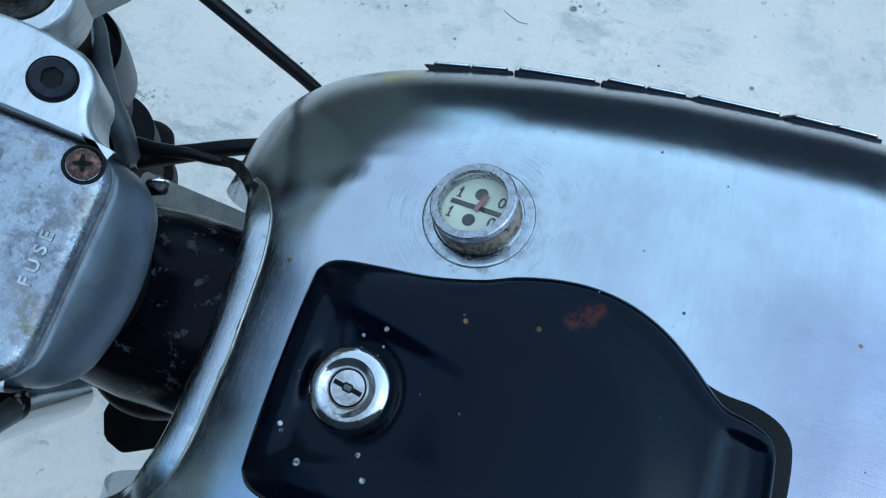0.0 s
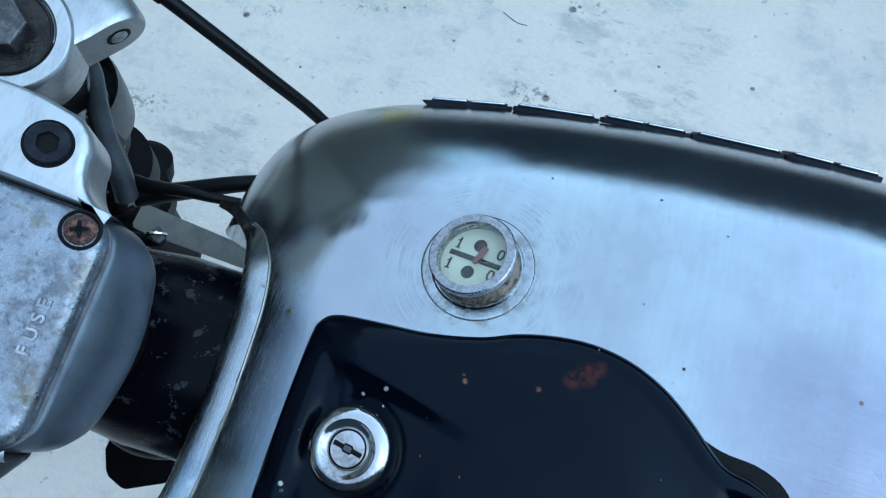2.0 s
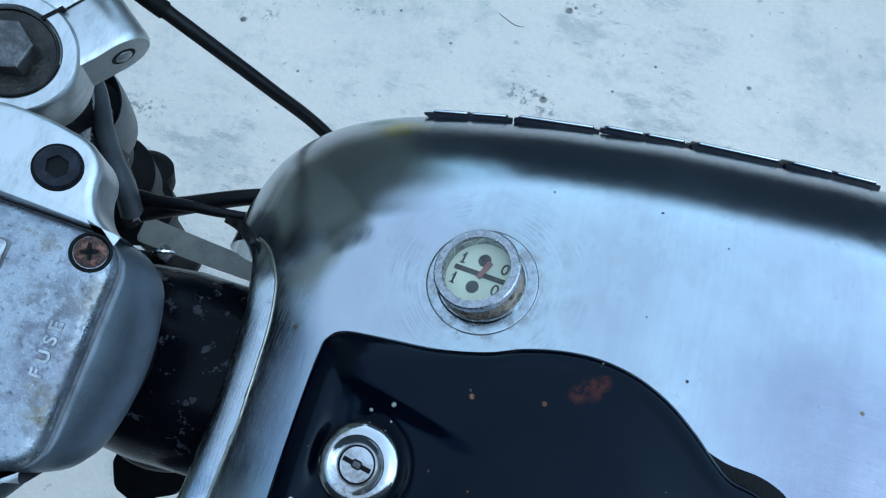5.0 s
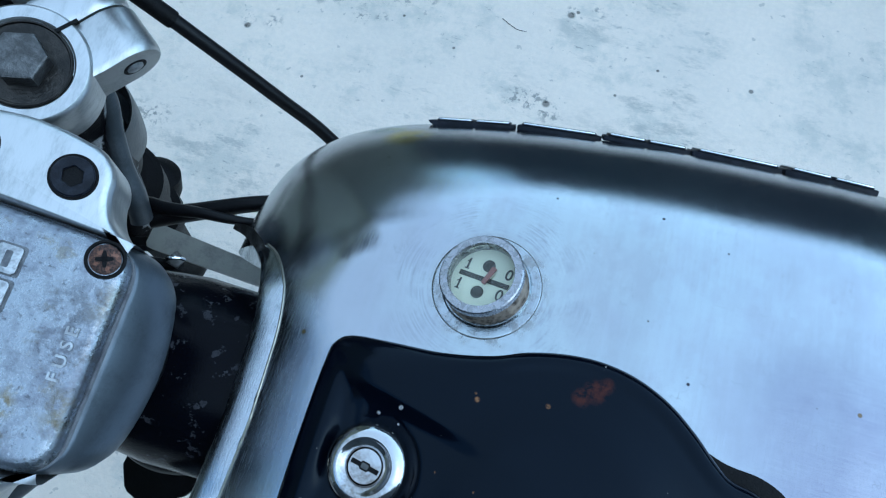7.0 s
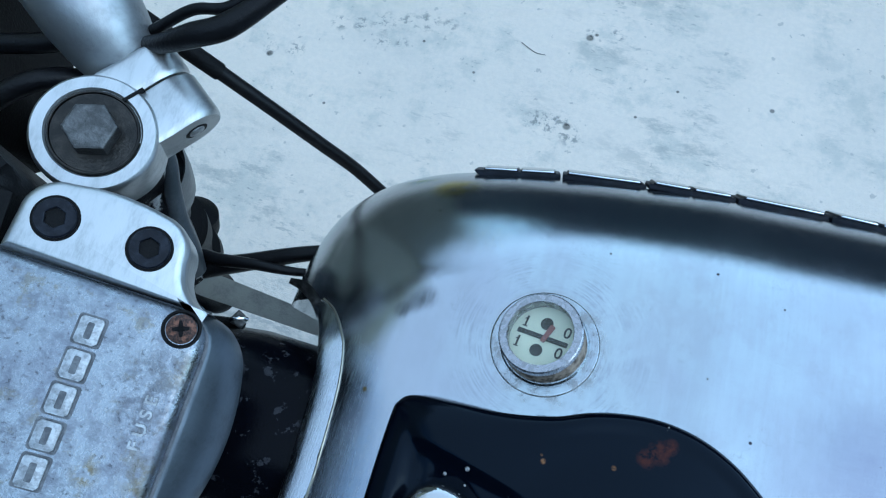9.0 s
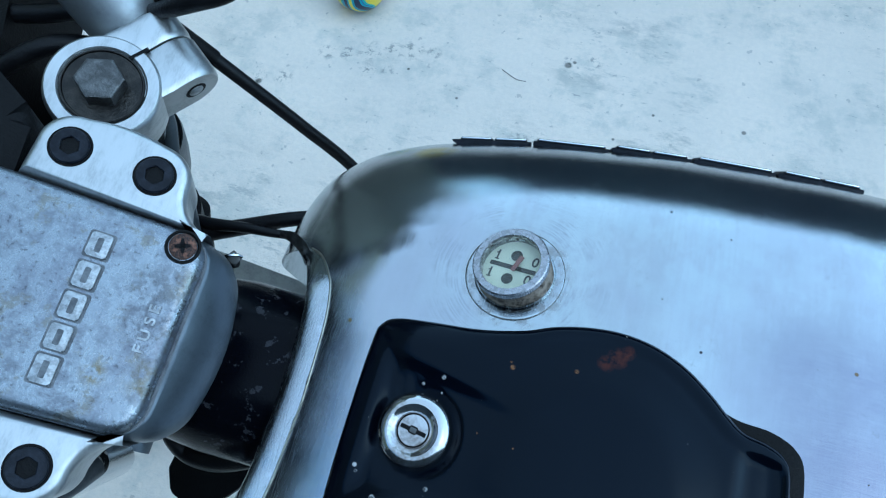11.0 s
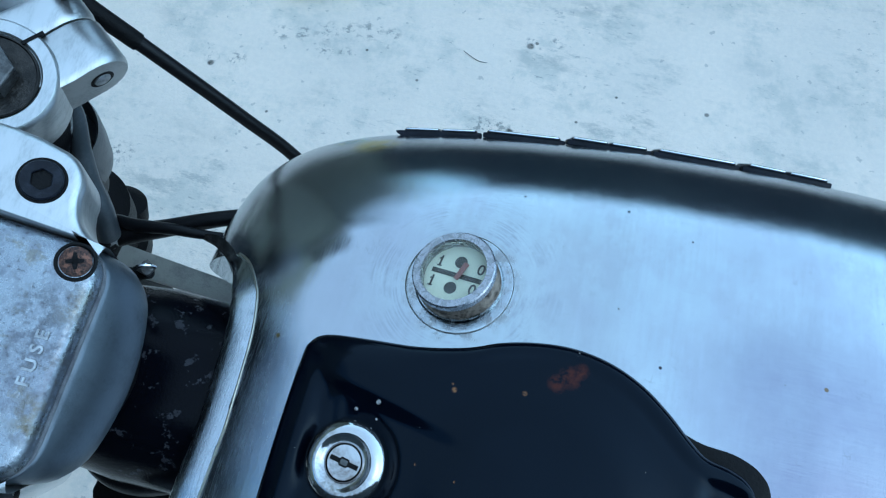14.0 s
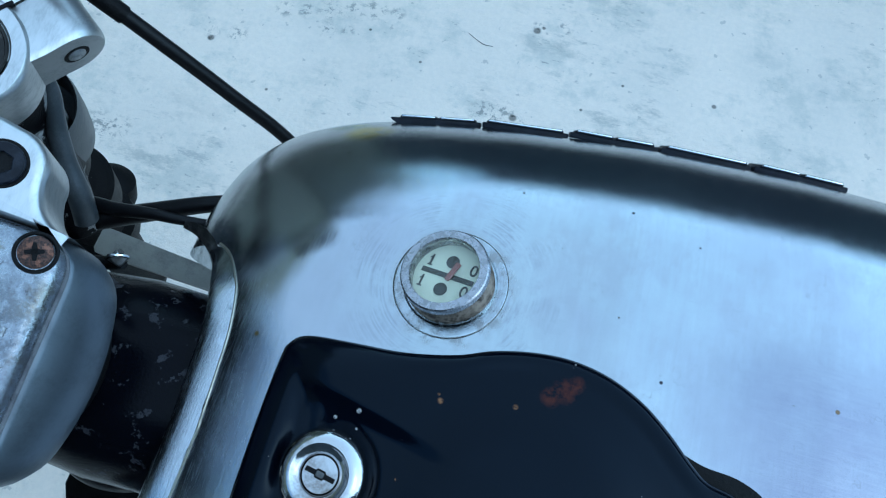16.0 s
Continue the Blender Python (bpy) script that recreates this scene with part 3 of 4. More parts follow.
def tank_height(x, y):
    y = abs(y)
    zc = float(np.interp(x, (-0.09, 0.0, 0.04, 0.08, 0.15, 0.3, 0.43), (-0.0300, -0.0215, -0.0170, -0.0110, -0.0070, -0.008, -0.020)))
    z = zc - 1.2 * y * y
    a, b = FOLD_A[:-1], FOLD_A[1:]
    ab, ap = b - a, np.array((x, y)) - a
    k = np.clip((ap * ab).sum(1) / np.maximum((ab * ab).sum(1), 1e-12), 0, 1)
    dn = float(np.sqrt(((ap - ab * k[:, None]) ** 2).sum(1)).min())
    if x < 0:
        z -= (0.0060 - 0.0035 * sstep((y - 0.028) / 0.030)) * max(0.0, 1 - dn / 0.040) ** 2
    return z


def tank_surface(x, y):
    rh = 0.074 + 0.034 * sstep((0.035 - x) / 0.11) * sstep((abs(y) - 0.055) / 0.05)
    z = tank_height(x, y) - ellipse_drop(edge_distance(x, y), rh, 0.066)
    if -0.06 < x < 0.15 and abs(y) < 0.075:
        s = lid_distance(x, y)
        z -= 0.010 * sstep((s - 0.003) / 0.004)
    return z


def make_tank():
    bm = bmesh.new()
    n_neck, n_mid = 44, 190
    stations = []

    def along(line, f):
        k = min(int(f * (len(line) - 1)), len(line) - 2)
        return line[k].lerp(line[k + 1], f * (len(line) - 1) - k)
    for i in range(n_neck):
        stations.append((along(FOLD, i / n_neck), along(NECK, i / n_neck)))
    for i in range(n_mid + 1):
        f = i / n_mid
        x = FOLD[-1].x + (0.43 - FOLD[-1].x) * (0.62 * f + 0.38 * f * f)
        stations.append((Vector((x, 0)), NECK[-1]))
    lens = np.concatenate([[0], np.cumsum([(b - a).length for a, b in zip(OUTER, OUTER[1:])])])

    def outer_at(s):
        return Vector((np.interp(s, lens, [p.x for p in OUTER]), np.interp(s, lens, [p.y for p in OUTER])))
    us = sorted(set([0, 0.012, 0.03, 0.05] + [k / 44 * 0.88 for k in range(1, 45)] + [0.9, 0.92, 0.94, 0.955, 0.97, 0.98, 0.988, 0.995, 1.0]))
    for sign in (1, -1):
        rows = []
        for i, (a, f) in enumerate(stations):
            if i < n_neck:
                s = 0.115 * (i / n_neck)
            else:
                g = (i - n_neck) / n_mid
                s = 0.115 + (lens[-1] - 0.115) * (0.55 * g + 0.45 * g * g)
            o = outer_at(s)
            length = (o - a).length
            row = []
            for u in us:
                p = a.lerp(o, u)
                row.append(bm.verts.new((p.x, sign * p.y, tank_surface(p.x, p.y))))
            z_low = row[-1].co.z
            back = (a - o).normalized() if length > 1e-6 else Vector((0, 0))
            for dz, inn in ((0.02, 0.001), (0.045, 0.004), (0.075, 0.010), (0.10, 0.020)):
                q = o + back * inn
                row.append(bm.verts.new((q.x, sign * q.y, z_low - dz)))
            if i <= n_neck:
                zf = row[0].co.z
                n = f
                lip = [bm.verts.new((n.x + (a.x - n.x) * g, sign * (n.y + (a.y - n.y) * g), zf + h)) for g, h in ((0.0, -0.0015), (0.06, -0.0009), (0.35, -0.0003), (0.65, 0.0), (0.90, 0.0))]
                e = lip[0].co
                under = [bm.verts.new((e.x + k, e.y, e.z - dz)) for k, dz in ((0.03, 0.03), (0.012, 0.006), (0.001, 0.0022))]
                row = under + lip + row
            else:
                row = [row[0]] * 8 + row
            rows.append(row)
        for i, (r0, r1) in enumerate(zip(rows, rows[1:])):
            for k in range(8 if i >= n_neck else 0, len(r0) - 1):
                quad = [r0[k], r0[k + 1], r1[k + 1], r1[k]]
                uniq = list(dict.fromkeys(quad))
                if len(uniq) >= 3:
                    try:
                        bm.faces.new(uniq)
                    except ValueError:
                        pass
    bmesh.ops.remove_doubles(bm, verts=bm.verts[:], dist=0.0002)
    return bm


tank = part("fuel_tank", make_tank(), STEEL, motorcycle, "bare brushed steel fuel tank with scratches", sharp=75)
tank.data.flip_normals()


# the burnished line of the flange's fold
for sign in (1, -1):
    part("flange_fold", tube([(p.x, sign * p.y, tank_surface(p.x, p.y) + 0.0001) for p in FOLD], 0.00055, 8, 1), FOLD_WORN, tank, "burnished cream-coloured fold of the flange")

# the curled tip of the flange at the nose
zt = tank_surface(FOLD[0].x, FOLD[0].y)
for sign in (1, -1):
    outer_c = smooth_line([(-0.1045, 0.0750, zt - 0.0036), (-0.0990, 0.0736, zt - 0.0030), (-0.0940, 0.0712, zt - 0.0024), (-0.0892, 0.0675, zt - 0.0016), (-0.0855, 0.0630, zt - 0.0012)], 5)
    inner_c = smooth_line([(-0.1030, 0.0772, zt - 0.0002), (-0.0960, 0.0775, zt + 0.0008), (-0.0898, 0.0748, zt + 0.0008), (-0.0852, 0.0706, zt + 0.0004), (-0.0812, 0.0650, zt)], 5)
    bm = bmesh.new()
    rows = [[bm.verts.new((p.x, sign * p.y, p.z - dz)) for p in line] for line, dz in ((outer_c, 0.0014), (outer_c, 0.0), ([a.lerp(b, 0.5) for a, b in zip(outer_c, inner_c)], 0.0002), (inner_c, 0.0))]
    for r0, r1 in zip(rows, rows[1:]):
        for k in range(len(r0) - 1):
            bm.faces.new((r0[k], r0[k + 1], r1[k + 1], r1[k]))
    part("flange_tip", bm, BOLT_STEEL, tank, "dark rusty curled tip of the steel flange", sharp=70)
# side emblem: five raised characters, standing on edge on the tank's flank
def badge(parent):
    for i, n in enumerate((2, 1, 2, 1, 2)):
        x0 = -0.0375 + 0.0425 * i
        xm = x0 + 0.0195
        y0 = float(np.interp(xm, (-0.03, 0.0, 0.06, 0.12, 0.18), (0.1636, 0.1690, 0.1742, 0.1767, 0.1772)))
        turn = float(np.interp(xm, (-0.03, 0.0, 0.06, 0.12, 0.18), (13, 8, 4, 1.5, -0.5)))
        m = pose(xm, y0 + 0.0012, tank_surface(xm, y0) + 0.0015, 0, 0, turn) @ pose(0, 0, 0, 25, 0, 0)
        plate = [(-0.0211, -0.0024), (0.0209, -0.0024), (0.0209, 0.0004), (-0.0211 - (0.004 if i == 0 else 0), 0.0004)]
        p = part("emblem_piece", prism(round_poly(plate, 0.0008, 3), -0.022, -0.0006, 0.0005, 2), BLACK_OXIDE, parent, "black raised emblem piece with bright edge", m)
        w = 0.0385 / n
        for k in range(n):
            a, b = -0.0193 + k * w, -0.0193 + (k + 1) * w - 0.0006
            part_block = prism(round_poly([(a, 0.0002), (b, 0.0002), (b - 0.0005, 0.0015), (a + 0.0005, 0.0015)], 0.0005, 2), -0.021, 0.0, 0.0004, 2)
            add_edge = prism([(a + 0.001, 0.0008), (b - 0.001, 0.0008), (b - 0.001, 0.0019), (a + 0.001, 0.0019)], -0.0205, 0.0010, 0.0004, 2)
            q = new("emblem_face", mesh_of("emblem_face", part_block, BLACK_OXIDE))
            q.parent = parent
            q.data.transform(m)
            q = new("emblem_edge", mesh_of("emblem_edge", add_edge, CHROME))
            q.parent = parent
            q.data.transform(m)


badge(tank)

# fuel gauge screwed into the tank
gx, gy = 0.0165, 0.0762
gn = Vector((-(tank_surface(gx + 0.006, gy) - tank_surface(gx - 0.006, gy)) / 0.012, -(tank_surface(gx, gy + 0.006) - tank_surface(gx, gy - 0.006)) / 0.012, 1)).normalized()
GAUGE = Matrix.Translation((gx, gy, tank_surface(gx, gy))) @ Vector((0, 0, 1)).rotation_difference(gn).to_matrix().to_4x4()
GTOP = GAUGE @ pose(0.0005, 0, -0.0024, 0, -8, 0)
gauge = part("fuel_gauge", lathe([(0.0, -0.004), (0.0214, -0.004), (0.0215, 0.0), (0.0212, 0.0002), (0.0205, 0.0002), (0.0176, 0.0003), (0.0170, 0.0012), (0.0160, 0.0013)], 64), STEEL, motorcycle, "round fuel gauge with knurled threaded body in the tank", GAUGE)
part("seal_groove", lathe([(0.0214, -0.001), (0.0214, 0.00030), (0.0216, 0.00030), (0.0217, -0.001)], 72, cap=False), GROOVE, gauge, "thin dark groove round the gauge", GAUGE)
prof = [(0.0168, -0.003), (0.0168, 0.0012), (0.0160, 0.0018)]
for k in range(6):
    z = 0.002 + k * 0.0011
    prof += [(0.0164, z), (0.0151, z + 0.00055)]
prof += [(0.0152, 0.0098)]
part("threaded_body", lathe(prof, 64, cap=False), BRASS, gauge, "grimy threaded brass body", GTOP)
bm = lathe([(0.0132, 0.0060), (0.0128, 0.0131), (0.0131, 0.0138), (0.0159, 0.0138), (0.0164, 0.0133), (0.0165, 0.0105), (0.0156, 0.0098), (0.0132, 0.0060)], 192, cap=False)
for v in bm.verts:
    r = math.hypot(v.co.x, v.co.y)
    if r > 0.0163 and v.co.z < 0.0115:
        a = math.atan2(v.co.y, v.co.x)
        if round(a / (2 * math.pi) * 192) % 2:
            v.co.x, v.co.y = v.co.x * 0.98, v.co.y * 0.98
part("bezel", bm, BEZEL, gauge, "satin alloy bezel ring with knurled edge", GTOP)
part("dial", lathe([(0.0, 0.0072), (0.0132, 0.0072), (0.0132, 0.0068), (0, 0.0068)], 48), DIAL, gauge, "cream dial with black marks", GTOP)
DIAL_M = GTOP @ pose(-0.0003, 0.0004, 0.0073, 0, 0, -8)
part("dial_bar", prism([(-0.0104, -0.0010), (0.0104, -0.0010), (0.0104, 0.0010), (-0.0104, 0.0010)], 0, 0.00015), INK, gauge, "", DIAL_M, smooth=False)
for yy in (0.0057, -0.0056):
    part("dial_dot", lathe([(0, 0), (0.0025, 0), (0.0025, 0.00015), (0, 0.00015)], 24), INK, gauge, "", DIAL_M @ pose(-0.0003, yy, 0))
for text, x, y in (("1", -0.0083, 0.0042), ("1", -0.0086, -0.0046), ("0", 0.0086, 0.0046), ("0", 0.0083, -0.0042)):
    letters(text, 0.0062, 0.00008, INK, "dial_figure", gauge, DIAL_M @ pose(x, y, 0.0001))
for x, y in ((-0.0083, 0.0042), (-0.0086, -0.0046)):
    part("figure_foot", prism([(-0.0010, -0.0003), (0.0010, -0.0003), (0.0010, 0.0002), (-0.0010, 0.0002)], 0, 0.00016), INK, gauge, "", DIAL_M @ pose(x, y - 0.0019, 0), smooth=False)
    part("figure_flag", prism([(-0.0012, -0.0002), (0.0002, -0.0002), (0.0002, 0.0003), (-0.0012, 0.0003)], 0, 0.00016), INK, gauge, "", DIAL_M @ pose(x, y + 0.0015, 0, 0, 0, 35), smooth=False)
part("needle", prism(round_poly([(-0.0009, -0.0065), (0.0009, -0.0065), (0.0011, 0.0012), (-0.0011, 0.0012)], 0.0004, 3), 0, 0.0005), NEEDLE, gauge, "faded red needle", DIAL_M @ pose(0.0026, 0.0040, 0.0016, 0, 0, -14))
lens = part("lens", lathe([(0, 0.0131), (0.0064, 0.0129), (0.0128, 0.0122), (0.0128, 0.0116), (0, 0.0120)], 48), glass_m, gauge, "clear domed lens", GTOP)
lens.visible_shadow = False


# filler lid
def lid_top(x, y):
    at = (-0.034, -0.027, -0.020, -0.006, 0.03, 0.08, 0.13)
    up = (-0.0106, -0.0070, -0.0040, -0.0010, 0.0035, 0.0045, 0.0010)
    z = float(np.interp([x + 0.002 * k for k in range(-5, 6)], at, up).mean()) - 2.4 * y * y
    return z


def make_lid():
    bm = bmesh.new()
    c = Vector((0.048, 0))
    fr = [k / 64 * 0.93 for k in range(65)] + [0.945, 0.96, 0.972, 0.982, 0.99, 0.996, 1.0]
    rings = []
    for f in fr:
        ring = []
        for px, py in LID:
            x, y = c.x + (px - c.x) * f, py * f
            d = max(0.0, lid_distance(x, y)) if f < 1 else 0.0
            z = lid_top(x, y) - ellipse_drop(d, 0.0026, 0.0022) - 0.0026 * max(0.0, 1 - d / 0.0125) ** 2
            # the sunk flat round the lock, narrowing and fading towards the back
            hw = 0.0245 - 0.0140 * (x + 0.0195) / 0.08
            e = min(x + 0.0200, hw - abs(y))
            front = 1 - sstep((x + 0.005) / 0.062)
            z -= 0.0012 * sstep((e + 0.0125) / 0.0125) * front
            z -= 0.0034 * sstep((e + 0.0050) / 0.0080) * front
            z -= 0.0026 * (1 - sstep((math.hypot(x + 0.0035, y - 0.0005) - 0.0152) / 0.0036))
            # the ridge line that bounds the round boss behind
            boss = math.hypot(x - 0.062, y)
            z -= 0.0026 * sstep((boss - 0.028) / 0.020) * (1 - front) * sstep((d - 0.002) / 0.006)
            if x > 0.110:
                z -= 0.0022 * sstep((x - 0.110) / 0.007) * sstep((0.027 - abs(y)) / 0.006) * sstep((d - 0.0015) / 0.002)
            ring.append(bm.verts.new((x, y, z)))
            if f == 0:
                break
        rings.append(ring)
    rings.append([bm.verts.new((px, py, rings[-1][i].co.z - 0.0015)) for i, (px, py) in enumerate(LID)])
    rings.append([bm.verts.new((px, py, rings[-2][i].co.z - 0.0160)) for i, (px, py) in enumerate(LID)])
    n = len(LID)
    for a, b in zip(rings, rings[1:]):
        for i in range(n):
            j = (i + 1) % n
            if len(a) == 1:
                bm.faces.new((a[0], b[i], b[j]))
            else:
                bm.faces.new((a[i], a[j], b[j], b[i]))
    return bm


# dark strip laid on the tank for the shade of the recess behind the lid
rec = [(0.1025, 0.0405), (0.1125, 0.0373), (0.1240, 0.0362), (0.1327, 0.0322), (0.1367, 0.0240), (0.1375, 0.0)]
rec = [(p.x, p.y) for p in smooth_line(rec, 5)]
rec = rec + [(x, -y) for x, y in rec[-2::-1]]
bm = bmesh.new()
outer_r = [bm.verts.new((x, y, tank_surface(x, y) + 0.0003)) for x, y in rec]
mid_r = [bm.verts.new((x - 0.0012, y * 0.97, tank_surface(x, y) + 0.0008)) for x, y in rec]
inner_r = [bm.verts.new((0.100 + (x - 0.100) * 0.6, y * 0.7, tank_surface(x, y) + 0.0002)) for x, y in rec]
for ra, rb in ((outer_r, mid_r), (mid_r, inner_r)):
    for k in range(len(rec) - 1):
        bm.faces.new((ra[k], ra[k + 1], rb[k + 1], rb[k]))
part("hinge_recess_shade", bm, RUBBER, motorcycle, "dark strip put in for the shaded recess behind the filler lid")
lid = part("filler_lid", make_lid(), LID_BLACK, motorcycle, "glossy black keyhole-shaped filler lid with paint chips", sharp=60)
LOCK = pose(-0.0035, 0.0005, -0.0062, 0, -4, 0)
part("lock_rim", lathe([(0.0147, -0.003), (0.0147, 0.0004), (0.0143, 0.0016), (0.0134, 0.0029), (0.0120, 0.0041), (0.0106, 0.0047), (0.0097, 0.0047), (0.0090, 0.0042), (0.0080, 0.0031), (0.0070, 0.0028), (0.0064, 0.0034), (0.0063, 0.0026)], 64, cap=False), LOCK_CHROME, lid, "chrome lock escutcheon", LOCK)
part("lock_barrel", lathe([(0, 0.0034), (0.0058, 0.0034), (0.0060, 0.0031), (0.0060, 0.0020)], 40, cap=False), LOCK_CHROME, lid, "chrome lock barrel", LOCK)
part("lock_gap", lathe([(0, 0.0022), (0.0066, 0.0022), (0.0066, 0.0015)], 40, cap=False), RUBBER, lid, "", LOCK)
part("key_slot", prism(round_poly([(-0.0045, -0.0007), (-0.0015, -0.0007), (-0.0012, -0.0013), (0.0012, -0.0013), (0.0015, -0.0007), (0.0045, -0.0007), (0.0045, 0.0007), (0.0015, 0.0007), (0.0012, 0.0013), (-0.0012, 0.0013), (-0.0015, 0.0007), (-0.0045, 0.0007)], 0.0002, 2), 0.0030, 0.00355), RUBBER, lid, "dark key slot", LOCK @ pose(0, 0, 0, 0, 0, -9) @ Matrix.Diagonal((1.15, 1.15, 1, 1)))
part("key_shutter", prism(round_poly([(-0.0013, -0.0009), (0.0013, -0.0009), (0.0013, 0.0009), (-0.0013, 0.0009)], 0.0003, 2), 0.0034, 0.00365), BOLT_STEEL, lid, "worn key shutter", LOCK @ pose(0, 0, 0, 0, 0, -9))

# ---- steering head, fuse box, clamps ----
# fuse box cover
OUT = round_poly([(-0.075, -0.0405), (0.0285, -0.0385), (0.0285, 0.0390), (-0.075, 0.0405)], [0.004, 0.013, 0.013, 0.004], 8)
cover = part("fuse_box", soft_prism(OUT, -0.004, 0.0030, 0.0050, 7), CAST, motorcycle, "oxidised cast aluminium fuse box cover", STEER)
SIDE_TOP = fine_line(round_poly([(-0.075, -0.0405), (0.0295, -0.0385), (0.0295, 0.0390), (-0.075, 0.0405)], [0.004, 0.014, 0.014, 0.004], 8))
bm = bmesh.new()
rings = []
for z, grow, g2 in ((-0.0036, 1.008, 0.0), (-0.0044, 1.016, 0.001), (-0.011, 1.03, 0.0055), (-0.020, 1.03, 0.0105), (-0.026, 1.0, 0.0125), (-0.030, 0.95, 0.0100), (-0.031, 0.8, 0.0)):
    rings.append([bm.verts.new((x * grow + (g2 * (0.55 + 0.75 * max(0.0, 1 - (y / 0.042) ** 2)) if x > 0 else 0), y * grow, z)) for x, y in SIDE_TOP])
for a, b in zip(rings, rings[1:]):
    for i in range(len(a)):
        j = (i + 1) % len(a)
        bm.faces.new((a[i], a[j], b[j], b[i]))
bm.faces.new(rings[0])
bm.faces.new(rings[-1][::-1])
# thin dark strip along the joint under the cover
part("cover_joint", prism([(x * 1.001, y * 1.001) for x, y in SIDE_TOP], -0.0040, -0.0030), GRIME, cover, "dark joint line under the cover", STEER)
part("box_side", bm, CAST_SIDE, cover, "grey lacquered casting side", STEER)
WORD = STEER @ pose(0.0190, 0.0000, 0.0031, 0, 0, 90) @ Matrix.Diagonal((1.05, 0.92, 1, 1))
letters("F U S E", 0.0058, 0.0007, WORD_METAL, "raised_word", cover, WORD, "small raised word on the cover", 0.02)
letters("F U S E", 0.0058, 0.00012, GRIME, "word_grime", cover, WORD, "", 0.032)
# five raised emblem blocks, each with a grimy outline, in place of the maker's word
for i, w in enumerate((0.0049, 0.0045, 0.0047, 0.0047, 0.0045)):
    at = STEER @ pose(-0.0075, -0.0232 + 0.0116 * i, 0.0030)
    part("emblem_outline", prism(round_poly([(-0.0048, -w - 0.0007), (0.0048, -w - 0.0007), (0.0048, w + 0.0007), (-0.0048, w + 0.0007)], 0.0014, 4), -0.0002, 0.00012), GRIME, cover, "", at)
    b = prism(round_poly([(-0.0038, -w), (0.0038, -w), (0.0038, w), (-0.0038, w)], 0.0010, 4), 0.0, 0.0011, 0.0004, 3)
    part("emblem_block", b, WORD_METAL, cover, "", at)
    part("emblem_recess", prism(round_poly([(-0.0011, -w * 0.62), (0.0011, -w * 0.62), (0.0011, w * 0.62), (-0.0011, w * 0.62)], 0.0006, 3), 0.0008, 0.00114), GRIME, cover, "", at)
# screws are sub-parts of the cover; black ring and cross paint their recesses' shade
for sx, sy in ((0.0195, 0.0325), (-0.060, 0.033)):
    bm = lathe([(0.0066, 0.0), (0.0064, 0.0004), (0.0058, 0.0005), (0.0053, 0.0001)], 36, cap=False)
    part("screw_gap_shade", bm, RUBBER, cover, "", STEER @ pose(sx, sy, 0.0030))
    s = lathe([(0.0050, 0.0), (0.0050, 0.0006), (0.0042, 0.0012), (0.0, 0.0015)], 32)
    part("cross_screw", s, RUST, cover, "rusty cross-head screw", STEER @ pose(sx, sy, 0.0030))
    for a in (20, 110):
        k = prism(round_poly([(-0.0028, -0.0005), (-0.0006, -0.0009), (0.0006, -0.0009), (0.0028, -0.0005), (0.0028, 0.0005), (0.0006, 0.0009), (-0.0006, 0.0009), (-0.0028, 0.0005)], 0.0003, 3), 0.0008, 0.00166)
        part("cross_recess", k, RUBBER, cover, "", STEER @ pose(sx, sy, 0.0030, 0, 0, a), smooth=False)


